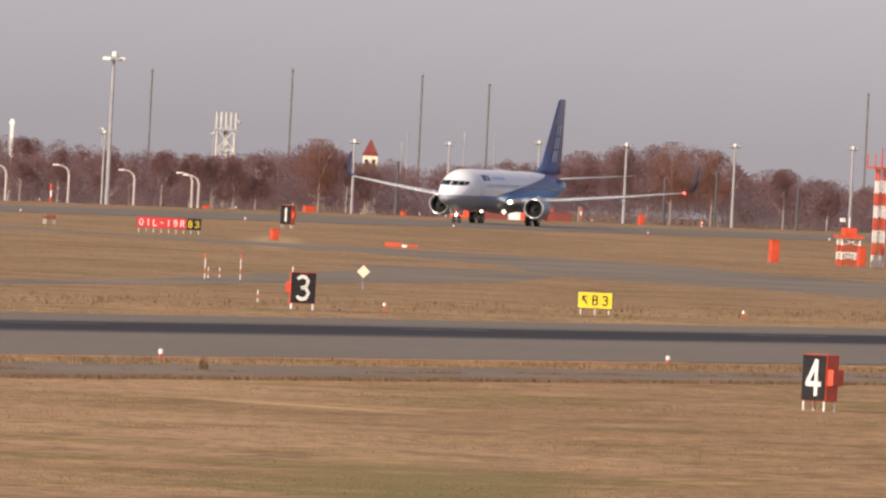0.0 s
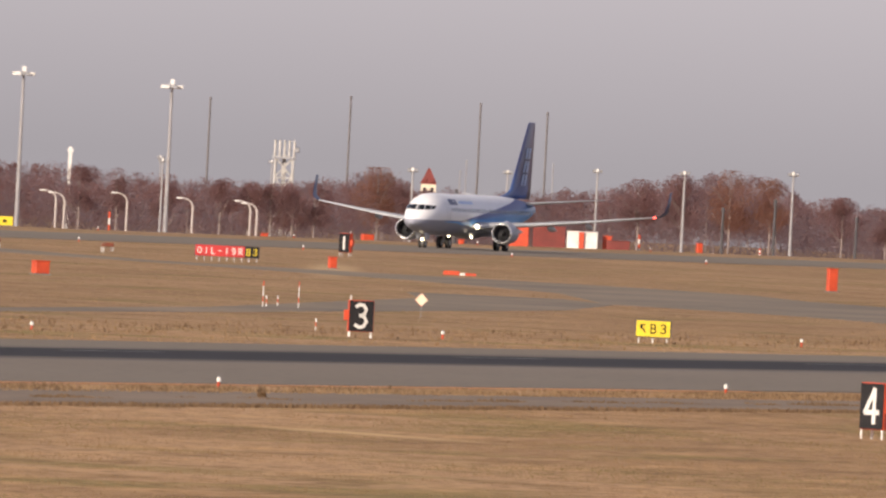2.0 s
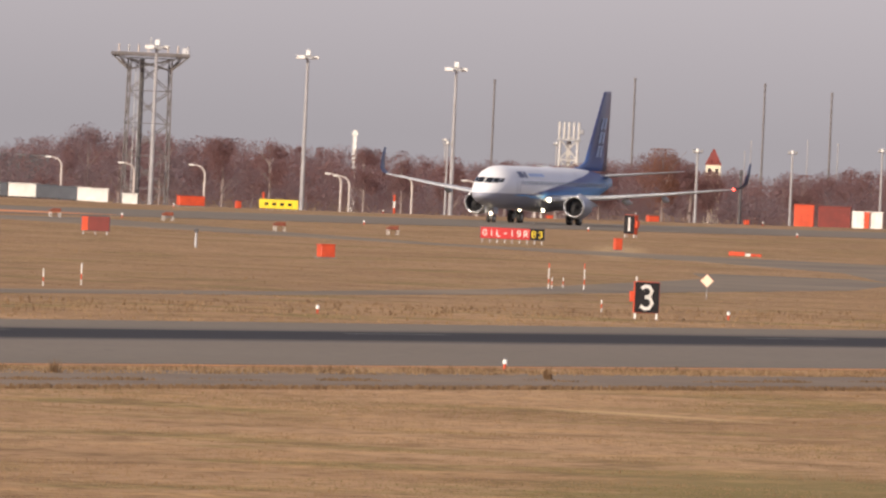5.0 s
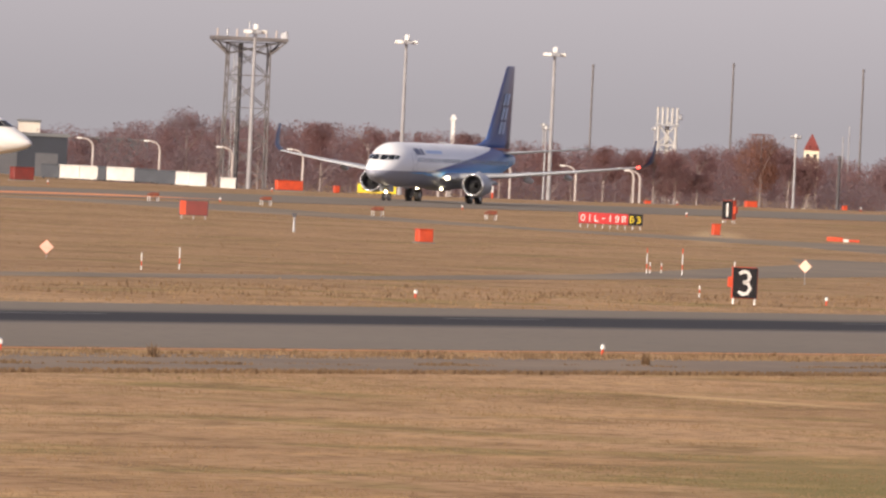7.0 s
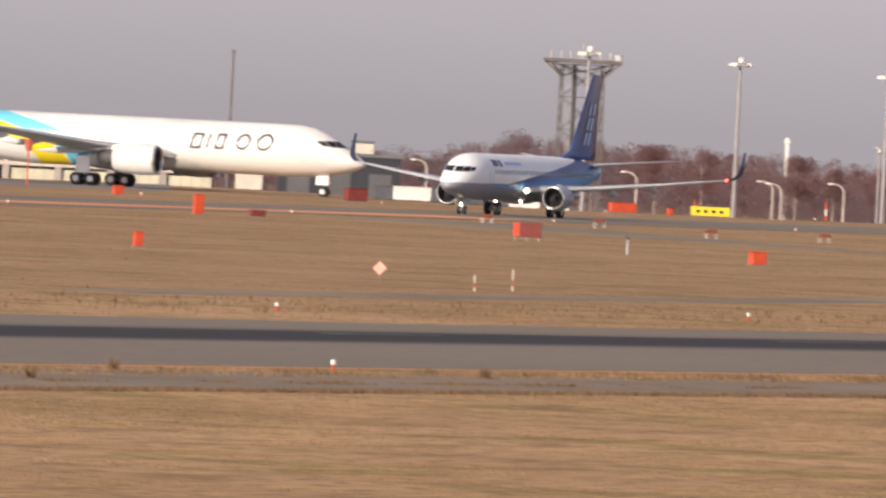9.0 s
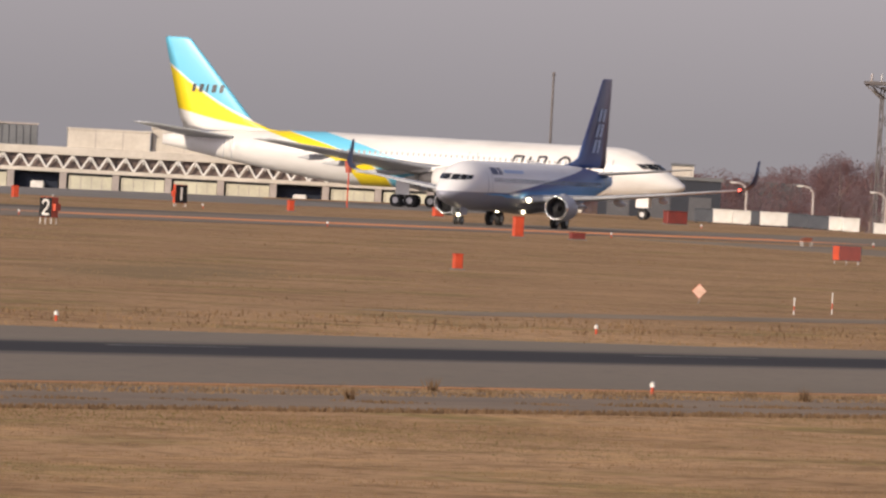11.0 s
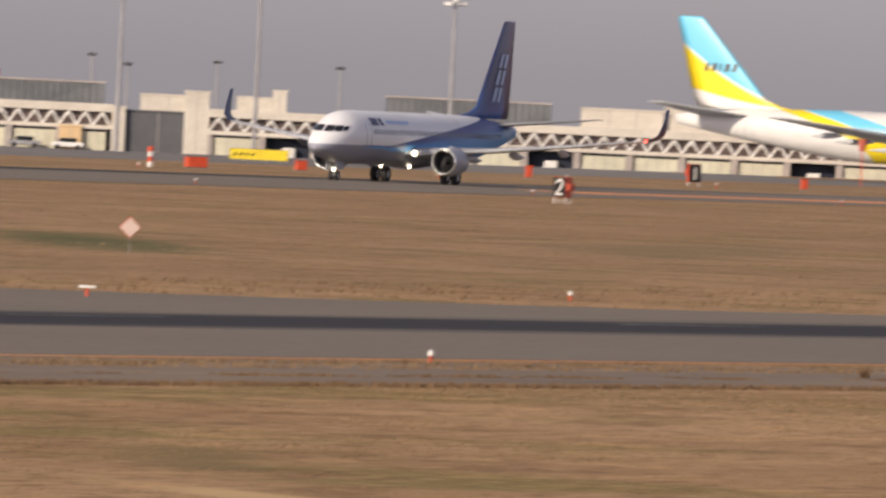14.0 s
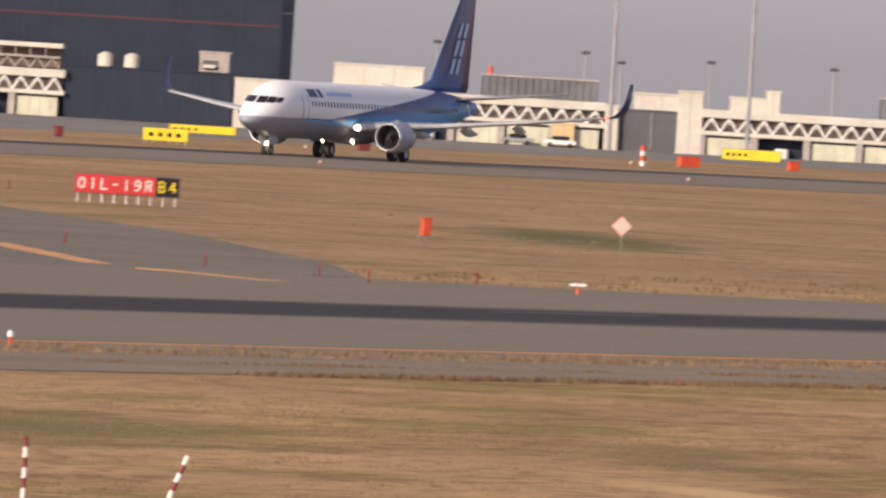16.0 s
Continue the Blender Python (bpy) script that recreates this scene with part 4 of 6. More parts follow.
diamond_marker(682.9, 299.19, 0.84, 1.08, PALE_PINK, "faded pink diamond marker on a thin post")


def striped_post(x, y, h, bands, r=0.05, lean=(0, 0), label="slim post with orange and white bands", paint=ORANGE):
    ob = thing("striped_post", pose(x, y, land(x, y)), label, "marker post", "banded marker posts")
    for i in range(bands):
        a, b = i / bands, (i + 1) / bands
        part("band", rods(((lean[0] * a, lean[1] * a, h * a - (0.05 if i == 0 else 0)), (lean[0] * b, lean[1] * b, h * b), r)), paint if i % (3 if r < 0.04 else 2) == 1 else WHITE, ob)


for x, y, h, b in ((890.5, 294.48, 1.38, 5), (895.1, 294.04, 1.4, 5), (902.1, 297.50, 0.55, 3), (895.0, 295.78, 0.6, 3), (782.1, 283.20, 0.8, 4), (793.7, 285.51, 1.02, 4), (783.4, 256.46, 0.55, 3)):
    striped_post(x, y, h, b, 0.03)
striped_post(268.36, 128.06, 1.02, 6, 0.042, (0.0, 0.0), "upright post with red and white bands", DARK_RED)
striped_post(273.88, 127.99, 0.74, 5, 0.045, (0.1, -0.27), "leaning post with red and white bands", DARK_RED)
striped_post(1286, 562, 1.6, 4, 0.22, (0, 0), "stout orange and white banded marker")


def edge_light(x, y, h=0.36):
    ob = thing("edge_light", pose(x, y, 0), "small white runway edge light on an orange stem", "runway light", "runway edge lights")
    part("stem", rods(((0, 0, -0.02), (0, 0, h * 0.6), 0.055, 0.045)), ORANGE, ob)
    part("lamp", rods(((0, 0, h * 0.6), (0, 0, h), 0.085, 0.075), n=10), WHITE, ob)
    part("cap", rods(((0, 0, h), (0, 0, h + 0.05), 0.07, 0.02), n=10), STEEL, ob)
    return ob


lamp_first = edge_light(340.0, 190.0)
for x, y in ((396.5, 189.8), (455.3, 190.3), (513.3, 190.3), (570.3, 190.0), (628.8, 190.0)):
    copy_thing(lamp_first, pose(x, y, 0))
for x in (605.0, 660.9, 717.6, 774.5, 831.3):
    copy_thing(lamp_first, pose(x, 247.5, 0))
for i in range(14):
    copy_thing(lamp_first, pose(1000 + 60 * i, 486, 0.03))
    copy_thing(lamp_first, pose(1030 + 60 * i, 556, 0.03))


def taxi_stub(x, y):
    ob = thing("taxiway_marker", pose(x, y, 0), "short orange marker post beside the taxiway", "marker post", "orange marker posts")
    part("post", rods(((0, 0, -0.02), (0, 0, 0.42), 0.04, 0.035)), DARK_RED, ob)
    part("cap", rods(((0, 0, 0.42), (0, 0, 0.48), 0.045, 0.02)), RED, ob)


for x, y in ((593.0, 281.9), (555.6, 258.8), (549.5, 251.7), (543.6, 247.2), (557.1, 249.3), (781.2, 374.5)):
    taxi_stub(x, y)
tee = thing("tee_light", facing(547.9, 241.5), "white bar light on an orange stem at the runway edge", "runway light")
part("stem", rods(((0, 0, 0.03), (0, 0, 0.3), 0.06)), ORANGE, tee)
part("bar", boxed((-0.08, -0.28, 0.3), (0.08, 0.28, 0.4), 0.02), WHITE, tee)


RUSTY = mat("rusty_brown_paint", (0.26, 0.075, 0.04), (0.16, 0.055, 0.035), 0.8, size=0.4)


def approach_unit(x, y):
    ob = thing("approach_light_unit", facing(x, y, 15), "rusty brown slab light unit on pale legs", "airfield light", "slab light units")
    part("slab", boxed((-0.35, -0.42, 0.42), (0.35, 0.42, 0.62), 0.03), RUSTY, ob)
    part("hood", boxed((-0.30, -0.40, 0.62), (0.38, 0.20, 0.72), 0.02), RUSTY, ob)
    for a in (-0.3, 0.3):
        for b in (-0.36, 0.36):
            part("leg", rods(((a, b, -0.05), (a, b, 0.42), 0.03)), WHITE, ob)
    return ob


for x, y in ((1328.0, 480.14), (1348.3, 477.96), (1278.6, 444.31), (1297.8, 441.84)):
    approach_unit(x, y)
post = thing("grey_post", facing(1071.6, 377.91), "short grey metal service post", "post")
part("stem", rods(((0, 0, -0.05), (0, 0, 0.95), 0.09, 0.07)), STEEL, post)
part("cap", boxed((-0.14, -0.14, 0.95), (0.14, 0.14, 1.2), 0.03), DARK_STEEL, post)


def lattice(parent, half0, half1, z0, z1, bays, r, material, pair=None, thin=0.55):
    """Four-legged braced frame; pair: alternate materials bay by bay."""
    for i in range(bays):
        a, b = i / bays, (i + 1) / bays
        h0, h1 = half0 + (half1 - half0) * a, half0 + (half1 - half0) * b
        za, zb = z0 + (z1 - z0) * a, z0 + (z1 - z0) * b
        c = [(-1, -1), (1, -1), (1, 1), (-1, 1)]
        paint = pair[i % 2] if pair else material
        for k in range(4):
            p, q = c[k], c[(k + 1) % 4]
            part("leg", rods(((p[0] * h0, p[1] * h0, za), (p[0] * h1, p[1] * h1, zb), r), n=6), paint, parent)
            part("girt", rods(((p[0] * h1, p[1] * h1, zb), (q[0] * h1, q[1] * h1, zb), r * 0.7), n=5), paint, parent)
            part("brace", rods(((p[0] * h0, p[1] * h0, za), (q[0] * h1, q[1] * h1, zb), r * thin), n=5), paint, parent)
            part("brace", rods(((q[0] * h0, q[1] * h0, za), (p[0] * h1, p[1] * h1, zb), r * thin), n=5), paint, parent)


tower = thing("banded_lattice_tower", facing(1295.7, 375.54, 20), "slim red and white lattice tower with a railed top", "lattice tower")
lattice(tower, 0.34, 0.32, -0.05, 7.4, 8, 0.055, RED, (WHITE, ORANGE))
part("platform", boxed((-0.9, -0.9, 7.4), (0.9, 0.9, 7.55)), ORANGE, tower)
bm = bmesh.new()
for a, b in ((-0.85, -0.85), (0.85, -0.85), (0.85, 0.85), (-0.85, 0.85)):
    rod(bm, (a, b, 7.5), (a, b, 8.5), 0.05, n=6)
part("railing", bm, ORANGE, tower)
part("aerial", rods(((0, 0, 7.5), (0, 0, 9.0), 0.07, 0.04)), RED, tower)
frame_box = thing("banded_equipment_frame", facing(1290.6, 376.34, 15), "squat red and white steel frame with lamps on top", "equipment frame")
lattice(frame_box, 0.7, 0.68, -0.05, 2.1, 4, 0.065, RED, (ORANGE, WHITE))
part("deck", boxed((-0.95, -0.95, 2.1), (0.95, 0.95, 2.3)), ORANGE, frame_box)
part("cabinet", boxed((-0.5, -0.5, 2.3), (0.5, 0.5, 2.9), 0.03), ORANGE, frame_box)
part("mast", rods(((0, 0, 2.9), (0, 0, 3.7), 0.05)), WHITE, frame_box)
part("lamp", boxed((-0.15, 0.35, 3.3), (0.15, 0.75, 3.6), 0.03), WHITE, frame_box)

# ---- masts and lamps ----


def flood_mast(x, y, top, spread=1.1):
    z = land(x, y)
    ob = thing("flood_mast", pose(x, y, z, 0, 0, bearing(x, y)), "tall grey floodlight mast with a cluster of lamps", "floodlight mast", "floodlight masts")
    h = top - z
    part("pole", rods(((0, 0, -0.1), (0, 0, h - 0.5), 0.30, 0.17), n=10), POLE_GREY, ob)
    part("headframe", rods(((0, -spread, h - 0.45), (0, spread, h - 0.45), 0.09), ((-spread, 0, h - 0.45), (spread, 0, h - 0.45), 0.09), ((0, 0, h - 0.6), (0, 0, h + 0.3), 0.16)), STEEL, ob)
    for a in range(6):
        c, s = math.cos(a * math.pi / 3 + 0.4), math.sin(a * math.pi / 3 + 0.4)
        part("floodlight", boxed((spread * c - 0.28, spread * s - 0.32, h - 0.55), (spread * c + 0.28, spread * s + 0.32, h - 0.1), 0.05), WHITE if a % 3 else STEEL, ob)
    part("hood", boxed((-0.3, -0.35, h - 0.1), (0.3, 0.25, h + 0.6), 0.08), WHITE, ob)
    return ob


for x, y, top in ((2132, 718.4, 16.4), (2126, 736, 17.1), (2025.7, 720.4, 17.1), (2066.8, 889.2, 18.8), (2076.3, 866.8, 17.8), (2060, 905, 18.6)):
    flood_mast(x, y, top)


def lamp_post(x, y, top, grey=POLE_GREY):
    z = land(x, y)
    h = top - z
    ob = thing("apron_lamp", pose(x, y, z, 0, 0, bearing(x, y)), "grey apron lamp post with a small lamp ring", "lamp post", "apron lamp posts")
    head = DARK_STEEL if y > 950 else STEEL
    part("pole", rods(((0, 0, -0.1), (0, 0, h - 0.3), 0.19, 0.11)), grey, ob)
    part("ring", rods(((0, -0.5, h - 0.3), (0, 0.5, h - 0.3), 0.06), ((-0.5, 0, h - 0.3), (0.5, 0, h - 0.3), 0.06)), head, ob)
    for s in (-1, 1):
        part("lamp", boxed((-0.25, s * 0.42 - 0.2, h - 0.32), (0.25, s * 0.42 + 0.2, h + 0.08), 0.06), head, ob)
    part("lamp", boxed((-0.5, -0.15, h - 0.25), (-0.1, 0.2, h + 0.15), 0.06), head if y > 950 else WHITE, ob)


for x, y, top in ((1951, 628, 7.4), (2145, 678, 7.7), (2149, 667.5, 8.4), (1961, 598.7, 8.6), (1964, 586.7, 9.1), (1968, 573.9, 9.5), (2274, 767, 6.9),
                  (2294, 993, 9.0), (2301, 977.4, 9.0), (2279, 1028, 9.6), (2287, 1009, 9.3), (2289, 1004.4, 8.2), (2762, 932, 7.2), (2765, 914, 7.4)):
    lamp_post(x, y, top)


# Lighter than dark steel: haze over the distance is put into this grey.
FAR_GREY = mat("hazed_grey_pole", (0.17, 0.155, 0.155), (0.12, 0.11, 0.11), 0.7, size=2)


def plain_pole(x, y, top, r, label, material):
    z = land(x, y)
    ob = thing("pole", pose(x, y, z), label, "pole", "tall poles")
    part("shaft", rods(((0, 0, -0.1), (0, 0, top - z), r, r * 0.75)), material, ob)
    part("cap", rods(((0, 0, top - z), (0, 0, top - z + r * 2.5), r * 1.15, r * 0.9)), material, ob)


for x, y, top in ((2845, 951.8, 17), (2852, 929.5, 18.3), (2859, 909, 18.3), (2862, 898.2, 17.3), (2881, 838, 19), (2245, 848.7, 15.5)):
    plain_pole(x, y, top, 0.21, "tall slim grey pole above the woods", FAR_GREY)
for x, y, top in ((2763, 880.4, 8.8), (2766, 871.8, 9.3), (2767, 867, 9.0), (2763, 881.4, 7.1)):
    plain_pole(x, y, top, 0.12, "thin grey pole above the woods", POLE_GREY)
for x, y, top in ((1905, 608, 4.9), (1914, 579.7, 4.4), (1916, 574.3, 5.6), (1918, 565.4, 4.1)):
    plain_pole(x, y, top, 0.2, "dark grey post with a small head", DARK_STEEL)
for x, y, top in ((1905, 586.5, 1.4), (1900, 571, 0.6), (1880, 640, 1.0), (1882, 656, 0.6)):
    striped_post(x, y, top - land(x, y), 4, 0.12, (0, 0), "white post with an orange foot")


def street_lamp(x, y, top):
    z = land(x, y)
    h = top - z
    ob = thing("street_lamp", pose(x, y, z, 0, 0, bearing(x, y)), "pale steel street lamp with a curved arm", "street lamp", "curved street lamps")
    pts = [Vector((0, 0, -0.1)), Vector((0, 0, h - 1.0)), Vector((0, 0.12, h - 0.55)), Vector((0, 0.45, h - 0.22)), Vector((0, 0.95, h - 0.05)), Vector((0, 1.35, h))]
    bm = bmesh.new()
    for i, (a, b) in enumerate(zip(pts, pts[1:])):
        rod(bm, a, b, 0.14 - 0.012 * i, 0.13 - 0.012 * i)
    part("post", bm, PALE_STEEL, ob)
    part("lantern", boxed((-0.15, 1.2, h - 0.12), (0.15, 1.85, h + 0.06), 0.04), WHITE, ob)


for x, y, top in ((1893.8, 642.7, 3.1), (1896.2, 635.8, 2.9), (1898.2, 629.7, 2.9), (1898.4, 629.0, 2.7), (1878.4, 686.5, 3.5), (1880.9, 679.5, 3.5), (1883.7, 671.9, 3.2), (1886.3, 664.5, 3.3), (1891.3, 650.2, 3.0), (1891.6, 649.3, 2.8)):
    street_lamp(x, y, top)

# ---- communications tower ----
tz = land(2073, 738)
comms = thing("radio_tower", pose(2073, 738, tz, 0, 0, 24), "grey steel lattice radio tower with a wide antenna platform", "radio tower")
lattice(comms, 2.7, 2.5, -0.1, 15.6 - tz, 5, 0.085, FAR_GREY, None, 0.7)
part("riser", rods(((0.4, 0.9, 0), (0.4, 0.9, 15.5 - tz), 0.26)), DARK_STEEL, comms)
part("ladder", rods(((-0.5, 1.3, 0), (-0.5, 1.3, 15.5 - tz), 0.06), ((-0.5, 1.75, 0), (-0.5, 1.75, 15.5 - tz), 0.06)), STEEL, comms)
lattice(comms, 2.5, 4.3, 14.2 - tz, 15.9 - tz, 1, 0.11, FAR_GREY)
part("platform", boxed((-4.4, -4.5, 15.9 - tz), (4.4, 4.5, 16.3 - tz)), FAR_GREY, comms)
for i in range(8):
    a = -4.2 + 8.4 * i / 7
    part("antenna", rods(((-4.2, a, 16.3 - tz), (-4.2, a, 17.2 - tz), 0.11)), PALE_STEEL if i % 3 else STEEL, comms)
    part("antenna", rods(((a, -4.3, 16.3 - tz), (a, -4.3, 17.0 - tz), 0.1)), STEEL, comms)
part("top_mast", rods(((0, 0, 16.4 - tz), (0, 0, 18.2 - tz), 0.08)), STEEL, comms)

# ---- far towers above the woods ----
DULL_WHITE = mat("weathered_white_paint", (0.56, 0.54, 0.51), (0.42, 0.40, 0.38), 0.7, size=1.5)
wz = land(2659, 877)
white_tower = thing("white_antenna_tower", pose(2659, 877, wz, 0, 0, 18), "white lattice tower crowned with drum antennas", "antenna tower")
lattice(white_tower, 1.55, 1.35, -0.1, 8.0 - wz, 5, 0.22, DULL_WHITE)
part("core", boxed((-0.35, -0.35, 0), (0.35, 0.35, 8.5 - wz)), DULL_WHITE, white_tower)
for i in range(5):
    a = -1.5 + 0.75 * i
    part("drum", rods(((-1.3, a, 8.0 - wz), (-1.3, a, 10.7 - wz), 0.19)), DULL_WHITE, white_tower)
    part("drum", rods(((1.3, a, 8.0 - wz), (1.3, a, 10.4 - wz), 0.17)), DULL_WHITE, white_tower)
part("gallery", boxed((-1.7, -1.9, 7.8 - wz), (1.7, 1.9, 8.1 - wz)), STEEL, white_tower)
part("dish", boxed((-1.9, -2.3, 8.9 - wz), (-1.5, -1.6, 9.7 - wz), 0.1), STEEL, white_tower)
rz_ = land(2761, 886)
steeple = thing("red_roofed_turret", pose(2761, 886, rz_, 0, 0, 18), "white turret with a steep dark red roof above the trees", "tower")
part("wall", boxed((-1.2, -1.2, -0.1), (1.2, 1.2, 5.0 - rz_)), CREAM, steeple)
part("roof", loft(bmesh.new(), [[(-1.35, -1.35, 5.0 - rz_), (1.35, -1.35, 5.0 - rz_), (1.35, 1.35, 5.0 - rz_), (-1.35, 1.35, 5.0 - rz_)], [(-0.1, -0.1, 7.6 - rz_), (0.1, -0.1, 7.6 - rz_), (0.1, 0.1, 7.6 - rz_), (-0.1, 0.1, 7.6 - rz_)]]), DARK_RED, steeple)
for a in (-0.6, 0.6):
    part("window", boxed((-1.23, a - 0.25, 3.6 - rz_), (-1.19, a + 0.25, 4.4 - rz_)), GLASS_DARK, steeple)
    part("dormer", boxed((-1.3, a - 0.3, 5.2 - rz_), (-0.7, a + 0.3, 5.8 - rz_), 0.05), DARK_RED, steeple)
slim = thing("slim_white_tower", pose(2743, 941, land(2743, 941), 0, 0, 19), "slim white tower rising from the trees", "tower")
part("shaft", boxed((-0.3, -0.3, -0.1), (0.3, 0.3, 8.0 - land(2743, 941))), WHITE, slim)
part("head", boxed((-0.45, -0.5, 7.2 - land(2743, 941)), (0.45, 0.5, 7.6 - land(2743, 941))), WHITE, slim)

# ---- site huts, containers and carts beyond the runway ----


def container(x, y, length, h, deep, material, label, ribs=True):
    z = land(x, y)
    ob = thing("container", pose(x, y, z, 0, 0, bearing(x, y)), label, "container", "containers and huts")
    part("body", boxed((0, -length / 2, 0.0), (deep, length / 2, h), 0.04), material, ob)
    if ribs:
        n = int(length / 0.45)
        for i in range(n):
            a = -length / 2 + 0.1 + i * 0.45
            part("rib", boxed((-0.05, a, 0.15), (0.01, a + 0.18, h - 0.15)), material, ob)
    part("roof", boxed((-0.06, -length / 2 - 0.06, h), (deep + 0.06, length / 2 + 0.06, h + 0.08)), material, ob)
    return ob


container(1899, 598.6, 2.2, 2.7, 2.4, ORANGE, "bright orange container end beyond the runway")
container(1900, 595.4, 3.6, 2.6, 2.4, DARK_RED, "dark red ribbed shipping container")
container(1900.5, 591.7, 3.4, 2.1, 2.2, WHITE, "white tent-like hut with orange stripes")
hut = container(1900.2, 591.7, 0.6, 2.0, 0.3, ORANGE, "orange door panel on the white hut", False)
container(1902, 588.0, 2.6, 1.2, 2.0, DARK_RED, "low dark red container")
container(1903, 589.6, 1.0, 1.7, 1.0, ORANGE, "small orange hut beside the containers")
GREY_CART = mat("dark_grey_cart_panel", (0.09, 0.10, 0.12), (0.06, 0.065, 0.08), 0.5, size=2)
for y, length, m, label in ((605.9, 1.8, GREY_CART, "dark grey covered baggage cart"),
                            (603.9, 1.9, WHITE, "white covered baggage cart"),
                            (601.9, 1.8, WHITE, "white covered baggage cart"),
                            (600.55, 0.8, GREY_CART, "dark grey covered baggage cart"),
                            (598.6, 2.7, WHITE, "white covered baggage cart"),
                            (596.1, 2.0, GREY_CART, "dark grey covered baggage cart"),
                            (594.0, 2.0, GREY_CART, "dark grey covered baggage cart"),
                            (592.2, 1.3, WHITE, "white covered baggage cart"),
                            (590.6, 1.7, WHITE, "white covered baggage cart")):
    c = container(1646, y, length, 1.25, 1.6, m, label, False)
    for a in (-length * 0.35, length * 0.35):
        part("wheel", rods(((0.15, a, 0.12), (0.02, a, 0.12), 0.2), n=10), TYRE, c)
container(1652, 589.6, 1.5, 1.0, 1.2, WHITE, "small white service cabin", False)

# ---- dark sheds behind the wide-body jet ----
SHED = mat("dark_blue_grey_cladding", (0.030, 0.037, 0.057), (0.023, 0.029, 0.046), 0.75, size=6, spec=0.2)
SHED_DARK = mat("dark_navy_cladding", (0.022, 0.027, 0.040), (0.016, 0.02, 0.03), 0.6, size=6)
SHED_ROOF = mat("grey_ribbed_roof", (0.16, 0.165, 0.17), (0.10, 0.105, 0.11), 0.6, size=4)
PANEL_WHITE = mat("off_white_cladding", (0.65, 0.60, 0.52), (0.50, 0.455, 0.39), 0.6, size=5)
PALE_GREEN = mat("pale_green_panels", (0.62, 0.60, 0.46), (0.48, 0.46, 0.36), 0.6, size=3)
TAN = mat("tan_panels", (0.66, 0.47, 0.26), (0.56, 0.40, 0.22), 0.7, size=3)
CLAD_GREY = mat("slate_grey_cladding", (0.10, 0.10, 0.11), (0.07, 0.072, 0.08), 0.6, size=5)


def shed(x, y, w, h, deep, wall, label):
    z = land(x, y)
    ob = thing("shed", pose(x, y, z, 0, 0, bearing(x, y)), label, "building", "airport sheds")
    part("wall", boxed((0, -w / 2, -0.2), (deep, w / 2, h)), wall, ob)
    part("roof", boxed((-0.2, -w / 2 - 0.2, h), (deep + 0.2, w / 2 + 0.2, h + 0.35)), SHED_ROOF, ob)
    n = max(2, int(w / 4))
    for i in range(n):
        a = -w / 2 + w * (i + 0.5) / n
        part("door", boxed((-0.06, a - 1.2, 0.0), (0.02, a + 1.2, min(3.0, h * 0.6))), CLAD_GREY, ob)
    return ob


shed(1790, 664, 13, 4.4, 10, SHED_DARK, "dark blue-grey shed behind the apron")
shed(2622, 969, 3.4, 11.6, 6, PANEL_WHITE, "small off-white block above the trees")
shed(2640, 962, 12.0, 11.0, 6, CLAD_GREY, "low dark block behind the trees")

flag_pole = thing("red_pole", pose(1538, 601, 0.0, 0, 0, 21), "thin red pole with a faded red cover near the top", "pole")
part("shaft", rods(((0, 0, 0), (0, 0, 4.1), 0.07)), ORANGE, flag_pole)
part("cover", rods(((0, 0, 3.2), (0, 0, 4.3), 0.28, 0.42), n=8), PINK_RED, flag_pole)
container(1731, 652, 2.8, 1.9, 2.0, PANEL_WHITE, "off-white hut beside the dark shed", False)

# ---- terminal pier and hangar ----
TZ = land(2112, 910)
HERE = pose(2112, 910, TZ, 0, 0, 23.3 - 90)


def rebase(ob, x, y, z):
    """Move a thing's origin to its own foot; its parts stay where they are."""
    off = Matrix.Translation((x, y, z))
    ob.matrix_basis = ob.matrix_basis @ off
    for c in ob.children:
        c.data.transform(off.inverted())
    return ob


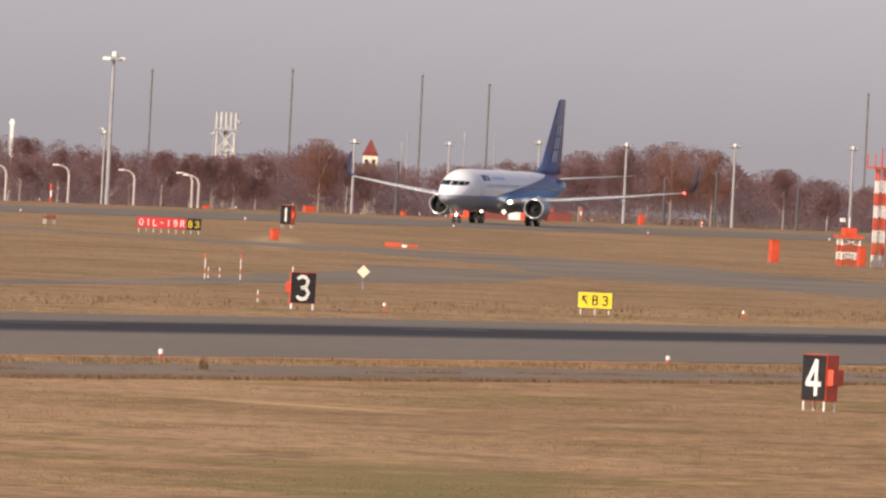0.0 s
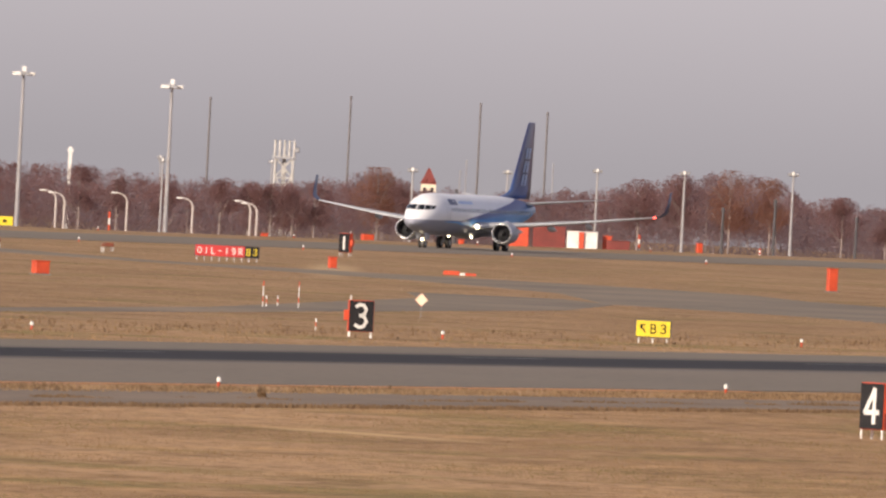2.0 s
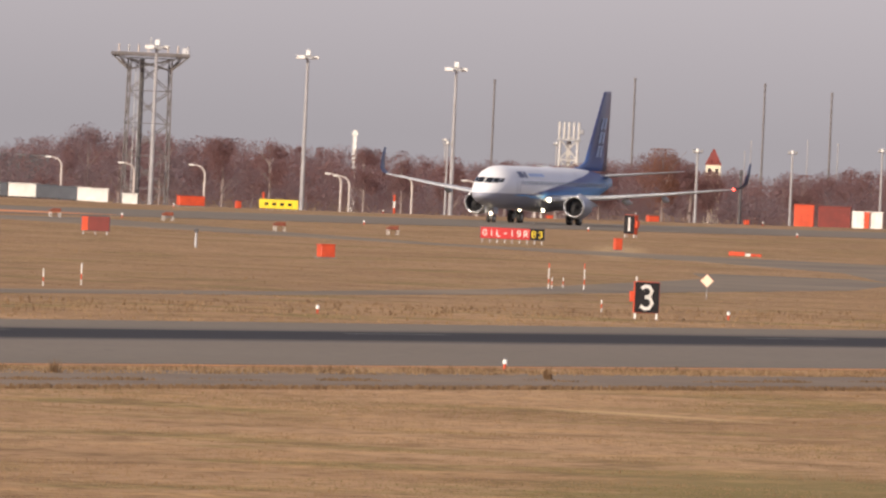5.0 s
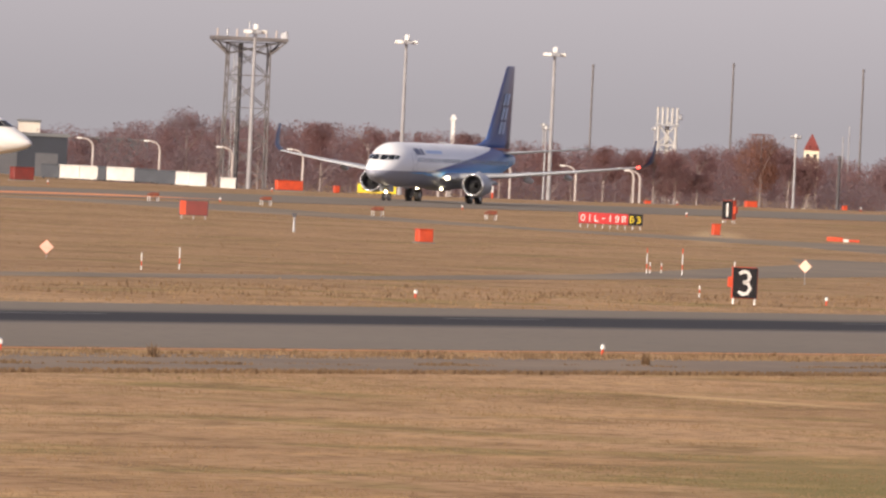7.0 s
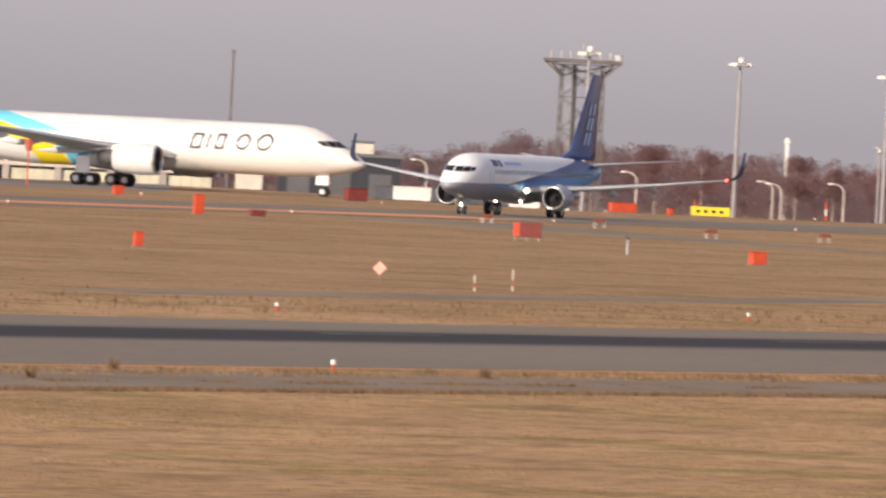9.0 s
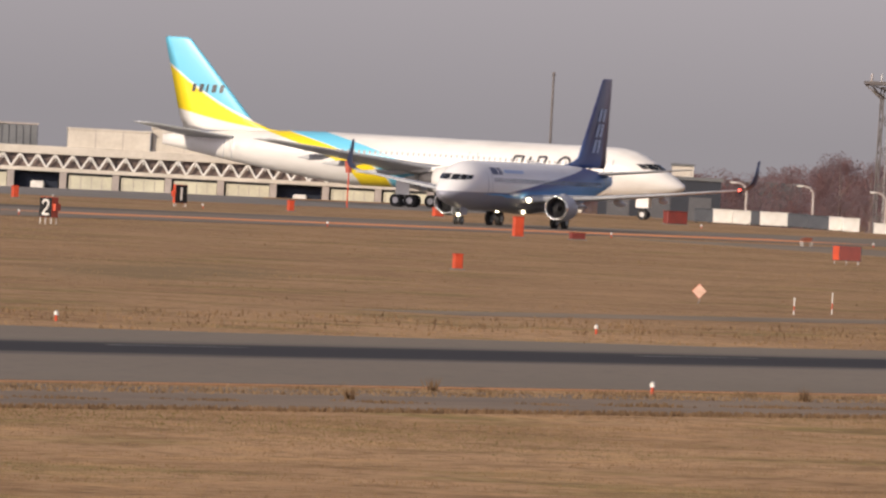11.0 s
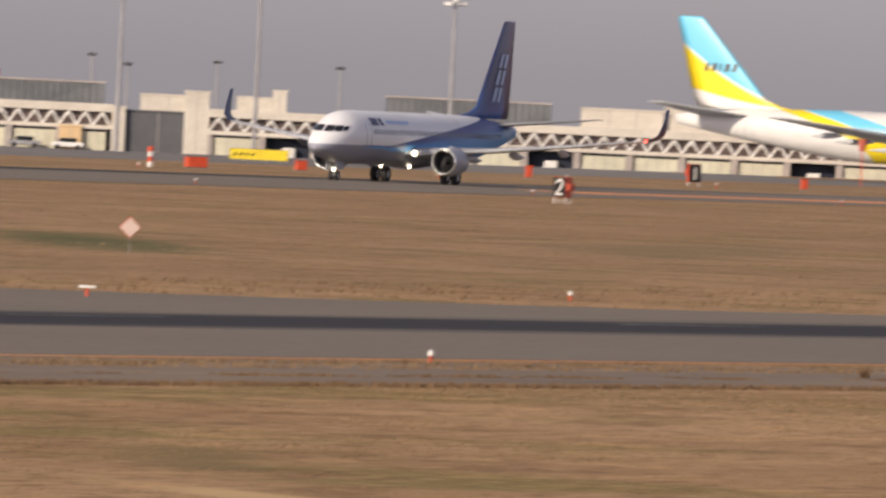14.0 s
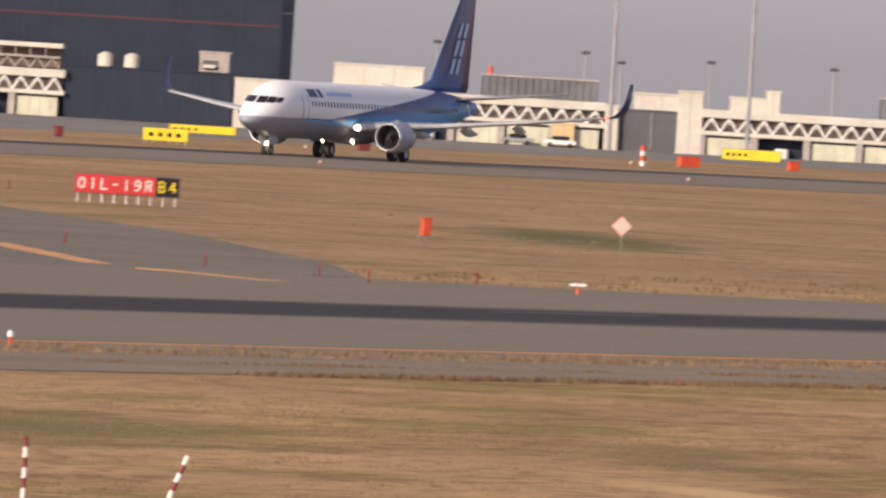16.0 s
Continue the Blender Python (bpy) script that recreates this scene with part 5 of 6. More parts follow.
def pier(x0, x1, bays_from, label):
    """Elevated glazed gallery behind a white truss, on piers with panelled bays between them."""
    ob = thing("terminal_pier", HERE, label, "terminal building", "terminal piers")
    part("roof", boxed((x0 - 0.3, -0.5, 4.95), (x1 + 0.3, 9.0, 6.0), 0.05), PANEL_WHITE, ob)
    part("gallery_floor", boxed((x0 - 0.3, -0.45, 2.75), (x1 + 0.3, 8.5, 3.25)), PANEL_WHITE, ob)
    part("rear_wall", boxed((x0, 8.0, -0.2), (x1, 8.5, 5.15)), CLAD_GREY, ob)
    n = max(1, round((x1 - x0) / 6.7))
    w = (x1 - x0) / n
    for i in range(n):
        a = x0 + i * w
        part("glazing", boxed((a + 0.08, 0.55, 3.25), (a + w - 0.08, 0.62, 5.15)), GLASS_BROWN, ob)
        part("column", boxed((a - 0.45, -0.3, -0.2), (a + 0.45, 0.6, 2.75), 0.04), COLUMN, ob)
        k = 3
        for j in range(k):
            p, q, m = a + w * j / k, a + w * (j + 1) / k, a + w * (j + 0.5) / k
            bm = bmesh.new()
            rod(bm, (p, -0.15, 3.2), (m, -0.15, 5.0), 0.15, n=6)
            rod(bm, (m, -0.15, 5.0), (q, -0.15, 3.2), 0.15, n=6)
            rod(bm, (m, -0.15, 5.2), (m, -0.15, 4.2), 0.07, n=5)
            part("truss_member", bm, WHITE, ob)
        if (i + bays_from) % 5 == 2:
            # A dark sheet set back in the open bay stands for the shade inside.
            part("opening_shade", boxed((a + 0.6, 2.0, -0.1), (a + w - 0.6, 2.1, 2.4)), SHED, ob)
            part("van", boxed((a + 2.6, 0.6, 0.0), (a + 4.4, 1.8, 1.5), 0.2), WHITE, ob)
        else:
            part("panel", boxed((a + 0.7, 0.1, -0.2), (a + w - 0.5, 0.5, 2.4), 0.03), PALE_GREEN, ob)
            part("lintel", boxed((a + 0.45, 0.42, 2.4), (a + w - 0.45, 0.52, 2.75)), CLAD_GREY, ob)
            for j in range(4):
                part("panel_joint", boxed((a + 0.9 + j * 1.35, 0.07, -0.1), (a + 0.98 + j * 1.35, 0.11, 2.3)), COLUMN, ob)
    return rebase(ob, (x0 + x1) / 2, 0, 0)


MAROON = mat("dark_maroon_stripe", (0.065, 0.018, 0.028), (0.05, 0.015, 0.024), 0.6, size=4)
GLASS_BROWN = mat("tinted_gallery_glass", (0.20, 0.15, 0.13), (0.12, 0.09, 0.08), 0.35, size=2)
COLUMN = mat("grey_concrete_columns", (0.42, 0.37, 0.34), (0.33, 0.29, 0.27), 0.8, size=2)
pier(-56, -17.2, 0, "long white truss gallery on piers with pale panels")
pier(-4.5, 103, 1, "long white truss gallery on piers with pale panels")
pier(-112, -86.5, 0, "long white truss gallery on piers with pale panels")


def block(x0, x1, y0, y1, z0, z1, material, name, label):
    ob = thing(name, HERE, label, "building", "terminal blocks")
    part("wall", boxed((x0, y0, z0), (x1, y1, z1), 0.05), material, ob)
    part("parapet", boxed((x0 - 0.12, y0 - 0.12, z1), (x1 + 0.12, y1 + 0.12, z1 + 0.22)), material, ob)
    n = max(2, int((x1 - x0) / 3.0))
    for i in range(n - 1):
        a = x0 + (x1 - x0) * (i + 1) / n
        part("joint", boxed((a - 0.05, y0 - 0.03, z0 + 0.1), (a + 0.05, y0 + 0.02, z1 - 0.1)), SHED_DARK if material is SHED else COLUMN, ob)
    return rebase(ob, (x0 + x1) / 2, y0, max(z0, 0.0))


block(-23.6, -20.8, -0.9, 2.0, -0.2, 2.9, TAN, "tan_block", "tan panelled block under the gallery")
block(-17.0, -15.3, -0.6, 8.0, -0.2, 5.6, PANEL_WHITE, "stair_tower", "off-white stair tower beside the gallery")
block(-15.2, -7.0, 0.4, 9.0, -0.2, 5.2, CLAD_GREY, "glazed_hall", "dark slate glazed hall between the galleries")
block(-13.5, -6.2, 1.0, 9.0, 5.45, 7.4, PANEL_WHITE, "plant_room", "off-white plant room on the roof")
block(-7.8, -4.6, -0.4, 8.0, -0.2, 8.0, PANEL_WHITE, "stair_tower", "off-white stair tower beside the gallery")
block(-1.2, 3.4, 3.0, 8.0, 5.9, 7.6, PANEL_WHITE, "plant_room", "off-white plant room on the roof")
block(3.4, 5.2, 3.0, 8.0, 5.9, 8.6, PANEL_WHITE, "plant_room", "off-white plant room on the roof")
block(43, 53.5, 4.0, 12.0, 5.9, 8.3, PANEL_WHITE, "roof_hall", "long off-white roof hall with a small red mark")
block(53.8, 62, 5.0, 12.0, 5.9, 8.9, PANEL_WHITE, "roof_hall", "long off-white roof hall")
block(-52, -40.5, 3.5, 12.0, 5.9, 8.9, PANEL_WHITE, "roof_hall", "long off-white roof hall")
block(-64.5, -56.4, -0.5, 8.0, -0.2, 6.2, PANEL_WHITE, "end_block", "off-white end block of the gallery")
block(-86, -64.8, 0.5, 9.0, -0.2, 6.6, SHED, "dark_hall", "dark blue-grey hall beside the hangar")
plant = block(-69.2, -65.4, 1.5, 5.0, 6.85, 9.3, COLUMN, "plant_room", "grey-tan plant room with a dark louvre")
part("louvre", boxed((-1.5, -0.05, 0.3), (0.5, 0.02, 1.5)), CLAD_GREY, plant, "dark louvre")
part("white_hood", boxed((-1.4, -0.6, 0.5), (0.2, -0.06, 0.95), 0.05), PANEL_WHITE, plant, "small white hood")
for x in (-81.3, -77.9):
    tank = thing("roof_tank", HERE @ pose(x, 3.0, 6.82), "cream cylindrical tank on the roof", "tank", "roof tanks")
    part("shell", rods(((0, 0, 0), (0, 0, 1.45), 1.0), n=18), PANEL_WHITE, tank)
    part("dome", rods(((0, 0, 1.45), (0, 0, 1.85), 1.0, 0.35), n=18), PANEL_WHITE, tank)


def upper_gallery(x0, x1):
    """Open steel storey above the gallery roof: brown truss below a white edge beam."""
    ob = thing("upper_gallery", HERE, "weathered brown open truss storey on the gallery roof", "terminal building")
    part("back_wall", boxed((x0, 4.0, 6.02), (x1, 8.0, 8.7)), BROWN_STEEL, ob)
    part("edge_beam", boxed((x0 - 0.3, 0.6, 8.7), (x1 + 0.3, 8.2, 9.3), 0.05), PANEL_WHITE, ob)
    part("middle_beam", boxed((x0, 0.9, 7.4), (x1, 1.2, 7.65)), COLUMN, ob)
    n = int((x1 - x0) / 1.8)
    for i in range(n):
        a, b = x0 + (x1 - x0) * i / n, x0 + (x1 - x0) * (i + 1) / n
        part("brace", rods(((a, 1.05, 6.05), ((a + b) / 2, 1.05, 7.4), 0.09), (((a + b) / 2, 1.05, 7.4), (b, 1.05, 6.05), 0.09), n=5), COLUMN, ob)
        part("post", rods(((a, 1.05, 7.65), (a, 1.05, 8.7), 0.08), n=5), COLUMN, ob)
    rebase(ob, (x0 + x1) / 2, 0.6, 6.02)


BROWN_STEEL = mat("weathered_brown_steel", (0.20, 0.135, 0.11), (0.12, 0.085, 0.075), 0.8, size=2)
upper_gallery(-112, -87)


def lantern_roof(x0, x1):
    ob = thing("ribbed_roof", HERE, "dark grey ribbed lantern roof above the gallery", "roof", "lantern roofs")
    ring = lambda x: [(x, 3.0, 5.92), (x, 9.0, 5.92), (x, 7.5, 8.6), (x, 4.6, 8.6)]
    part("roof", loft(bmesh.new(), [ring(x0), ring(x1)]), SHED_ROOF, ob)
    n = int((x1 - x0) / 0.9)
    for i in range(n + 1):
        x = x0 + (x1 - x0) * i / n
        part("rib", rods(((x, 2.95, 5.95), (x, 4.55, 8.62), 0.07), n=5), CLAD_GREY, ob)
    part("ridge", boxed((x0 - 0.2, 4.4, 8.6), (x1 + 0.2, 7.7, 8.8)), COLUMN, ob)
    rebase(ob, (x0 + x1) / 2, 3.0, 5.92)


for a, b in ((18, 39), (-33, -18.2), (64, 80)):
    lantern_roof(a, b)
chimney = thing("banded_chimney", HERE @ pose(-32.4, 30, -2.2), "slim red and white chimney behind the terminal", "chimney")
for i in range(6):
    part("band", rods(((0, 0, i * 2.0), (0, 0, i * 2.0 + 2.0), 0.33)), ORANGE if i % 2 else WHITE, chimney)

hangar = thing("hangar", HERE @ pose(0, 26, 0), "huge dark blue-grey hangar with a thin red stripe", "hangar")
part("wall", boxed((-150, 0, -0.2), (-59.6, 60, 24)), SHED, hangar)
part("roof", boxed((-150.5, -0.5, 24), (-59.1, 60.5, 25)), SHED_ROOF, hangar)
part("stripe", boxed((-149, -0.06, 13.0), (-59.9, 0.02, 13.35)), MAROON, hangar, "thin dark red stripe")
for i in range(22):
    part("cladding_seam", boxed((-149 + i * 4.0, -0.05, 0), (-148.9 + i * 4.0, 0.02, 23.8)), SHED_DARK, hangar)
part("lamp_arm", rods(((-59.6, 1, 15.0), (-58.4, 1, 15.0), 0.08)), STEEL, hangar)
rebase(hangar, -104.8, 0, 0)

# ---- vehicles on the apron ----
for x, y, label in ((-28, -2.5, "silver car parked under the gallery"), (-22.5, -2.6, "white car parked under the gallery")):
    car = thing("car", HERE @ pose(x, y, 0.0), label, "car", "parked cars")
    part("body", boxed((-2.1, -0.85, 0.3), (2.1, 0.85, 0.9), 0.12), STEEL if x < -25 else WHITE, car)
    part("cabin", boxed((-1.1, -0.75, 0.88), (1.2, 0.75, 1.42), 0.2), GLASS_DARK, car)
    for a in (-1.3, 1.3):
        for b in (-0.82, 0.82):
            part("wheel", rods(((a, b - 0.1, 0.3), (a, b + 0.1, 0.3), 0.3), n=12), TYRE, car)

# ---- woods ----


def leaf_material(name, a, b, c):
    m = bpy.data.materials.new(name)
    m.use_nodes = True
    n, l = m.node_tree.nodes, m.node_tree.links
    s = n["Principled BSDF"]
    s.inputs["Roughness"].default_value = 0.9
    s.inputs["Specular IOR Level"].default_value = 0.05
    pos = n.new("ShaderNodeTexCoord").outputs["Object"]
    isl = n.new("ShaderNodeNewGeometry").outputs["Random Per Island"]
    tree = noise_node(n, l, pos, 0.14, 3)
    col = mix_colour(n, l, smooth_step(n, l, tree, 0.38, 0.62), a, b)
    col = mix_colour(n, l, math_node(n, l, 'MULTIPLY', isl, 0.6), col, c)
    l.new(col, s.inputs["Base Color"])
    thin = n.new("ShaderNodeBsdfTranslucent")
    l.new(col, thin.inputs[0])
    blend = n.new("ShaderNodeMixShader")
    blend.inputs[0].default_value = 0.6
    l.new(s.outputs[0], blend.inputs[1])
    l.new(thin.outputs[0], blend.inputs[2])
    l.new(blend.outputs[0], n["Material Output"].inputs[0])
    return m


# Haze over the woods is mixed into these colours, most into the twigs' grey.
LEAF = leaf_material("rust_brown_foliage", (0.285, 0.156, 0.148), (0.250, 0.166, 0.168), (0.32, 0.212, 0.202))
LEAF_ORANGE = leaf_material("orange_autumn_foliage", (0.34, 0.165, 0.118), (0.30, 0.162, 0.128), (0.35, 0.22, 0.165))
TWIG = leaf_material("haze_grey_twigs", (0.285, 0.212, 0.222), (0.250, 0.190, 0.204), (0.32, 0.248, 0.252))
BARK = mat("grey_bark", (0.29, 0.235, 0.22), (0.20, 0.16, 0.15), 0.9, size=1.5)

TOPS_AT = [15.6, 16.13, 16.35, 16.47, 16.6, 16.67, 16.83, 17.0, 17.15, 17.4, 17.6, 17.7, 17.84, 17.95, 18.1, 18.3, 18.5, 18.7, 18.9, 19.1, 19.4, 19.6, 19.77, 19.95, 20.1, 20.3, 21.2, 21.6]
TOPS = [4.0, 4.2, 4.6, 6.0, 5.8, 8.6, 9.3, 8.4, 7.0, 4.6, 4.0, 4.0, 4.8, 7.3, 5.0, 4.2, 3.8, 4.0, 5.2, 5.6, 6.0, 6.4, 6.6, 4.6, 3.6, 2.6, 2.2, 1.6]


def crown_points(rng, n, base, top, radius):
    """Random points in an uneven crown made of several overlapping lobes."""
    lobes = rng.integers(7, 11)
    ang, rad = rng.uniform(0, 6.283, lobes), rng.uniform(0.15, 0.75, lobes) * radius
    zc = base + (top - base) * rng.uniform(0.35, 0.86, lobes)
    zc[0], rad[0] = base + (top - base) * 0.86, 0.1
    size = rng.uniform(0.34, 0.62, lobes) * radius
    pick = rng.integers(0, lobes, n)
    d = rng.normal(size=(n, 3))
    d /= np.linalg.norm(d, axis=1)[:, None]
    d *= (rng.uniform(0.2, 1.0, n) ** 0.5 * size[pick])[:, None]
    p = d + np.stack([np.cos(ang[pick]) * rad[pick], np.sin(ang[pick]) * rad[pick], zc[pick]], 1)
    p[:, 2] = np.minimum(p[:, 2], top)
    return p


def triangles(rng, p, small, large):
    """A small upright triangle of random turn at each point."""
    n = len(p)
    s = rng.uniform(small, large, n)
    a = rng.uniform(0, 6.283, (3, n))
    out = [p + np.stack([np.cos(a[k] + 2.1 * k), np.sin(a[k] + 2.1 * k) * 0.9, np.sin(a[(k + 1) % 3])], 1) * s[:, None] * 0.6 for k in range(3)]
    return np.stack(out, 1).reshape(-1, 3)


def mesh_of(name, verts, material):
    k = len(verts) // 3
    me = bpy.data.meshes.new(name)
    me.from_pydata(verts.tolist(), [], np.arange(k * 3).reshape(k, 3).tolist())
    me.materials.append(material)
    return me


def limbs(rng, bm, top, radius, at=(0, 0, 0), r=0.16):
    x, y, z = at
    rod(bm, (x, y, z - 0.3), (x + 0.2, y, z + top * 0.55), r, r * 0.6, 6)
    rod(bm, (x + 0.2, y, z + top * 0.55), (x, y + 0.2, z + top * 0.95), r * 0.6, r * 0.2, 5)
    for i in range(6):
        a, h = rng.uniform(0, 6.283), rng.uniform(0.3, 0.75) * top
        k = rng.uniform(0.5, 0.95) * radius
        rod(bm, (x + 0.15, y, z + h), (x + math.cos(a) * k, y + math.sin(a) * k, z + min(h + k * 1.1, top)), r * 0.4, r * 0.12, 4)


def far_woods():
    rng = np.random.default_rng(5)
    leaves, twigs = [], []
    bm = bmesh.new()
    for i in range(950):
        az = rng.uniform(15.5, 21.6)
        dist = 2700 + 500 * rng.uniform(0, 1) ** 1.2
        x, y = dist * math.cos(radians(az)), dist * math.sin(radians(az))
        ground = land(x, y)
        top = float(np.interp(az, TOPS_AT, TOPS)) - ground
        top *= rng.uniform(0.78, 1.07)
        radius = rng.uniform(2.0, 3.4)
        bare = rng.uniform() < 0.3
        p = crown_points(rng, 1250, top * rng.uniform(0.02, 0.2), top, radius) + np.array([x, y, ground])
        (twigs if bare else leaves).append(triangles(rng, p[::2] if bare else p, 0.12, 0.38))
        if rng.uniform() < 0.3:
            rod(bm, (x, y, ground - 0.3), (x + rng.uniform(-0.6, 0.6), y + rng.uniform(-0.6, 0.6), ground + top * 0.8), 0.13, 0.04, 5)
    # thickets that close the stand: fine twigs low down, leaves near the tops
    for n, near, far, low, high, bag in ((300000, 2690, 2790, 0.0, 0.72, twigs), (240000, 2720, 2900, 0.35, 0.97, leaves)):
        az, dist = rng.uniform(15.5, 21.6, n), rng.uniform(near, far, n)
        x, y = dist * np.cos(np.radians(az)), dist * np.sin(np.radians(az))
        g = np.array([land(a, b) for a, b in zip(x, y)])
        uneven = 0.90 + 0.07 * np.sin(az * 97 + dist * 0.05) + 0.06 * np.sin(az * 231 + dist * 0.11)
        top = (np.interp(az, TOPS_AT, TOPS) - g) * uneven
        h = top * (low + (high - low) * rng.uniform(0, 1, n))
        bag.append(triangles(rng, np.stack([x, y, g + h], 1), 0.12, 0.36))
    for name, sets, m, label in (("woods_foliage", leaves, LEAF, "dense rust-brown autumn woods"), ("woods_twigs", twigs, TWIG, "bare grey-brown twigs of the woods")):
        tagged(new(name, mesh_of(name, np.concatenate(sets), m)), label, "woods", "", "stuff")
    tagged(part("woods_trunks", bm, BARK, None), "pale thin trunks in the woods", "woods", "", "stuff")


def tree(az, dist, top, radius, leaf, label, seed, n=1500):
    rng = np.random.default_rng(seed)
    x, y = dist * math.cos(radians(az)), dist * math.sin(radians(az))
    z = land(x, y)
    ob = thing("tree", pose(x, y, z), label, "tree", "trees at the wood's edge")
    h = top - z
    bm = bmesh.new()
    limbs(rng, bm, h, radius, (0, 0, 0), 0.2)
    part("trunk", bm, BARK, ob)
    crown = new("crown", mesh_of("crown", triangles(rng, crown_points(rng, n, h * 0.2, h, radius), 0.10, 0.30), leaf))
    crown.parent = ob


far_woods()
RUST, BRIGHT, BARE = "rust-brown autumn tree at the edge of the woods", "bright orange-brown autumn tree", "bare pale grey tree with fine twigs"
for i, (az, top, radius, leaf, label, n) in enumerate(((17.95, 7.2, 4.2, LEAF_ORANGE, BRIGHT, 2600), (17.86, 5.6, 3.0, LEAF, RUST, 1600), (16.83, 9.4, 4.6, LEAF_ORANGE, RUST, 2800), (16.98, 8.4, 3.8, LEAF, RUST, 2200),
                                                       (16.70, 8.6, 3.8, LEAF_ORANGE, RUST, 2200), (17.12, 7.4, 3.6, LEAF, RUST, 2000), (16.47, 6.2, 3.4, LEAF, RUST, 1800), (16.33, 5.0, 3.0, LEAF, RUST, 1500),
                                                       (18.9, 5.8, 3.2, LEAF, RUST, 1600), (18.78, 5.2, 2.8, LEAF, RUST, 1400), (18.45, 4.6, 2.8, LEAF, RUST, 1300), (18.15, 4.8, 3.0, LEAF, RUST, 1400),
                                                       (19.35, 6.3, 3.4, LEAF, RUST, 1700), (19.55, 6.4, 3.2, TWIG, BARE, 1000), (19.78, 7.4, 3.8, TWIG, BARE, 1000), (19.68, 6.6, 3.4, TWIG, BARE, 900), (19.2, 6.0, 3.0, LEAF, RUST, 1500), (18.29, 4.0, 3.4, LEAF, RUST, 1700), (18.22, 3.8, 3.2, LEAF, RUST, 1700), (18.36, 4.0, 3.0, LEAF, RUST, 1500), (18.62, 4.6, 3.0, LEAF, RUST, 1500), (17.8, 4.0, 3.0, LEAF, RUST, 1500), (17.5, 4.2, 3.2, LEAF, RUST, 1500))):
    tree(az, 2680, top, radius, leaf, label, 100 + i, n * 4)

# ---- rough grass ----
STRAW = leaf_material("straw_tufts", (0.45, 0.30, 0.165), (0.39, 0.26, 0.142), (0.52, 0.36, 0.205))
WEED = leaf_material("brown_weeds", (0.31, 0.205, 0.118), (0.26, 0.172, 0.10), (0.36, 0.245, 0.145))
FIELD_BROWN = leaf_material("mown_brown_grass", (0.40, 0.265, 0.148), (0.35, 0.235, 0.128), (0.46, 0.31, 0.178))
GREEN = leaf_material("olive_tufts", (0.22, 0.185, 0.075), (0.26, 0.21, 0.09), (0.33, 0.255, 0.12))


def blades(name, seed, n, xs, ys, low, high, wide, material, label, clump=0.0, grain=(0.22, 0.5)):
    """Upright blades scattered over a strip; clump gathers them in uneven tussocks."""
    rng = np.random.default_rng(seed)
    x, y = rng.uniform(*xs, n), rng.uniform(*ys, n)
    inside = (y > x * 0.27) & (y < x * 0.49)
    for cx, cy, turn, half_long, half_wide in WORN:
        co, si = math.cos(radians(turn)), math.sin(radians(turn))
        inside &= (((x - cx) * co + (y - cy) * si) / half_long) ** 2 + (((y - cy) * co - (x - cx) * si) / half_wide) ** 2 > rng.uniform(0.5, 1.2, n)
    for outline in PAVED:
        odd = np.zeros(n, bool)
        for (xa, ya), (xb, yb) in zip(outline, outline[1:] + outline[:1]):
            if ya != yb:
                odd ^= ((y > min(ya, yb)) & (y <= max(ya, yb)) & (x < xa + (y - ya) * (xb - xa) / (yb - ya)))
        inside &= ~odd
    x, y = x[inside], y[inside]
    n = len(x)
    h = rng.uniform(low, high, n)
    if clump:
        k = np.array([noise.noise((a * grain[0], b * grain[1], seed)) for a, b in zip(x, y)])
        keep = k > clump
        x, y, h = x[keep], y[keep], h[keep] * (0.6 + 1.2 * np.clip(k[keep], 0, 1))
    n = len(x)
    a = rng.uniform(0, 6.283, n)
    w = rng.uniform(0.5, 1.0, n) * wide
    lx, ly = rng.normal(0, 0.25, n) * h, rng.normal(0, 0.25, n) * h
    v = np.stack([np.stack([x - np.cos(a) * w, y - np.sin(a) * w, np.zeros(n) - 0.02], 1), np.stack([x + np.cos(a) * w, y + np.sin(a) * w, np.zeros(n) - 0.02], 1), np.stack([x + lx, y + ly, h], 1)], 1)
    tagged(new(name, mesh_of(name, v.reshape(-1, 3), material)), label, "grass", "", "stuff")


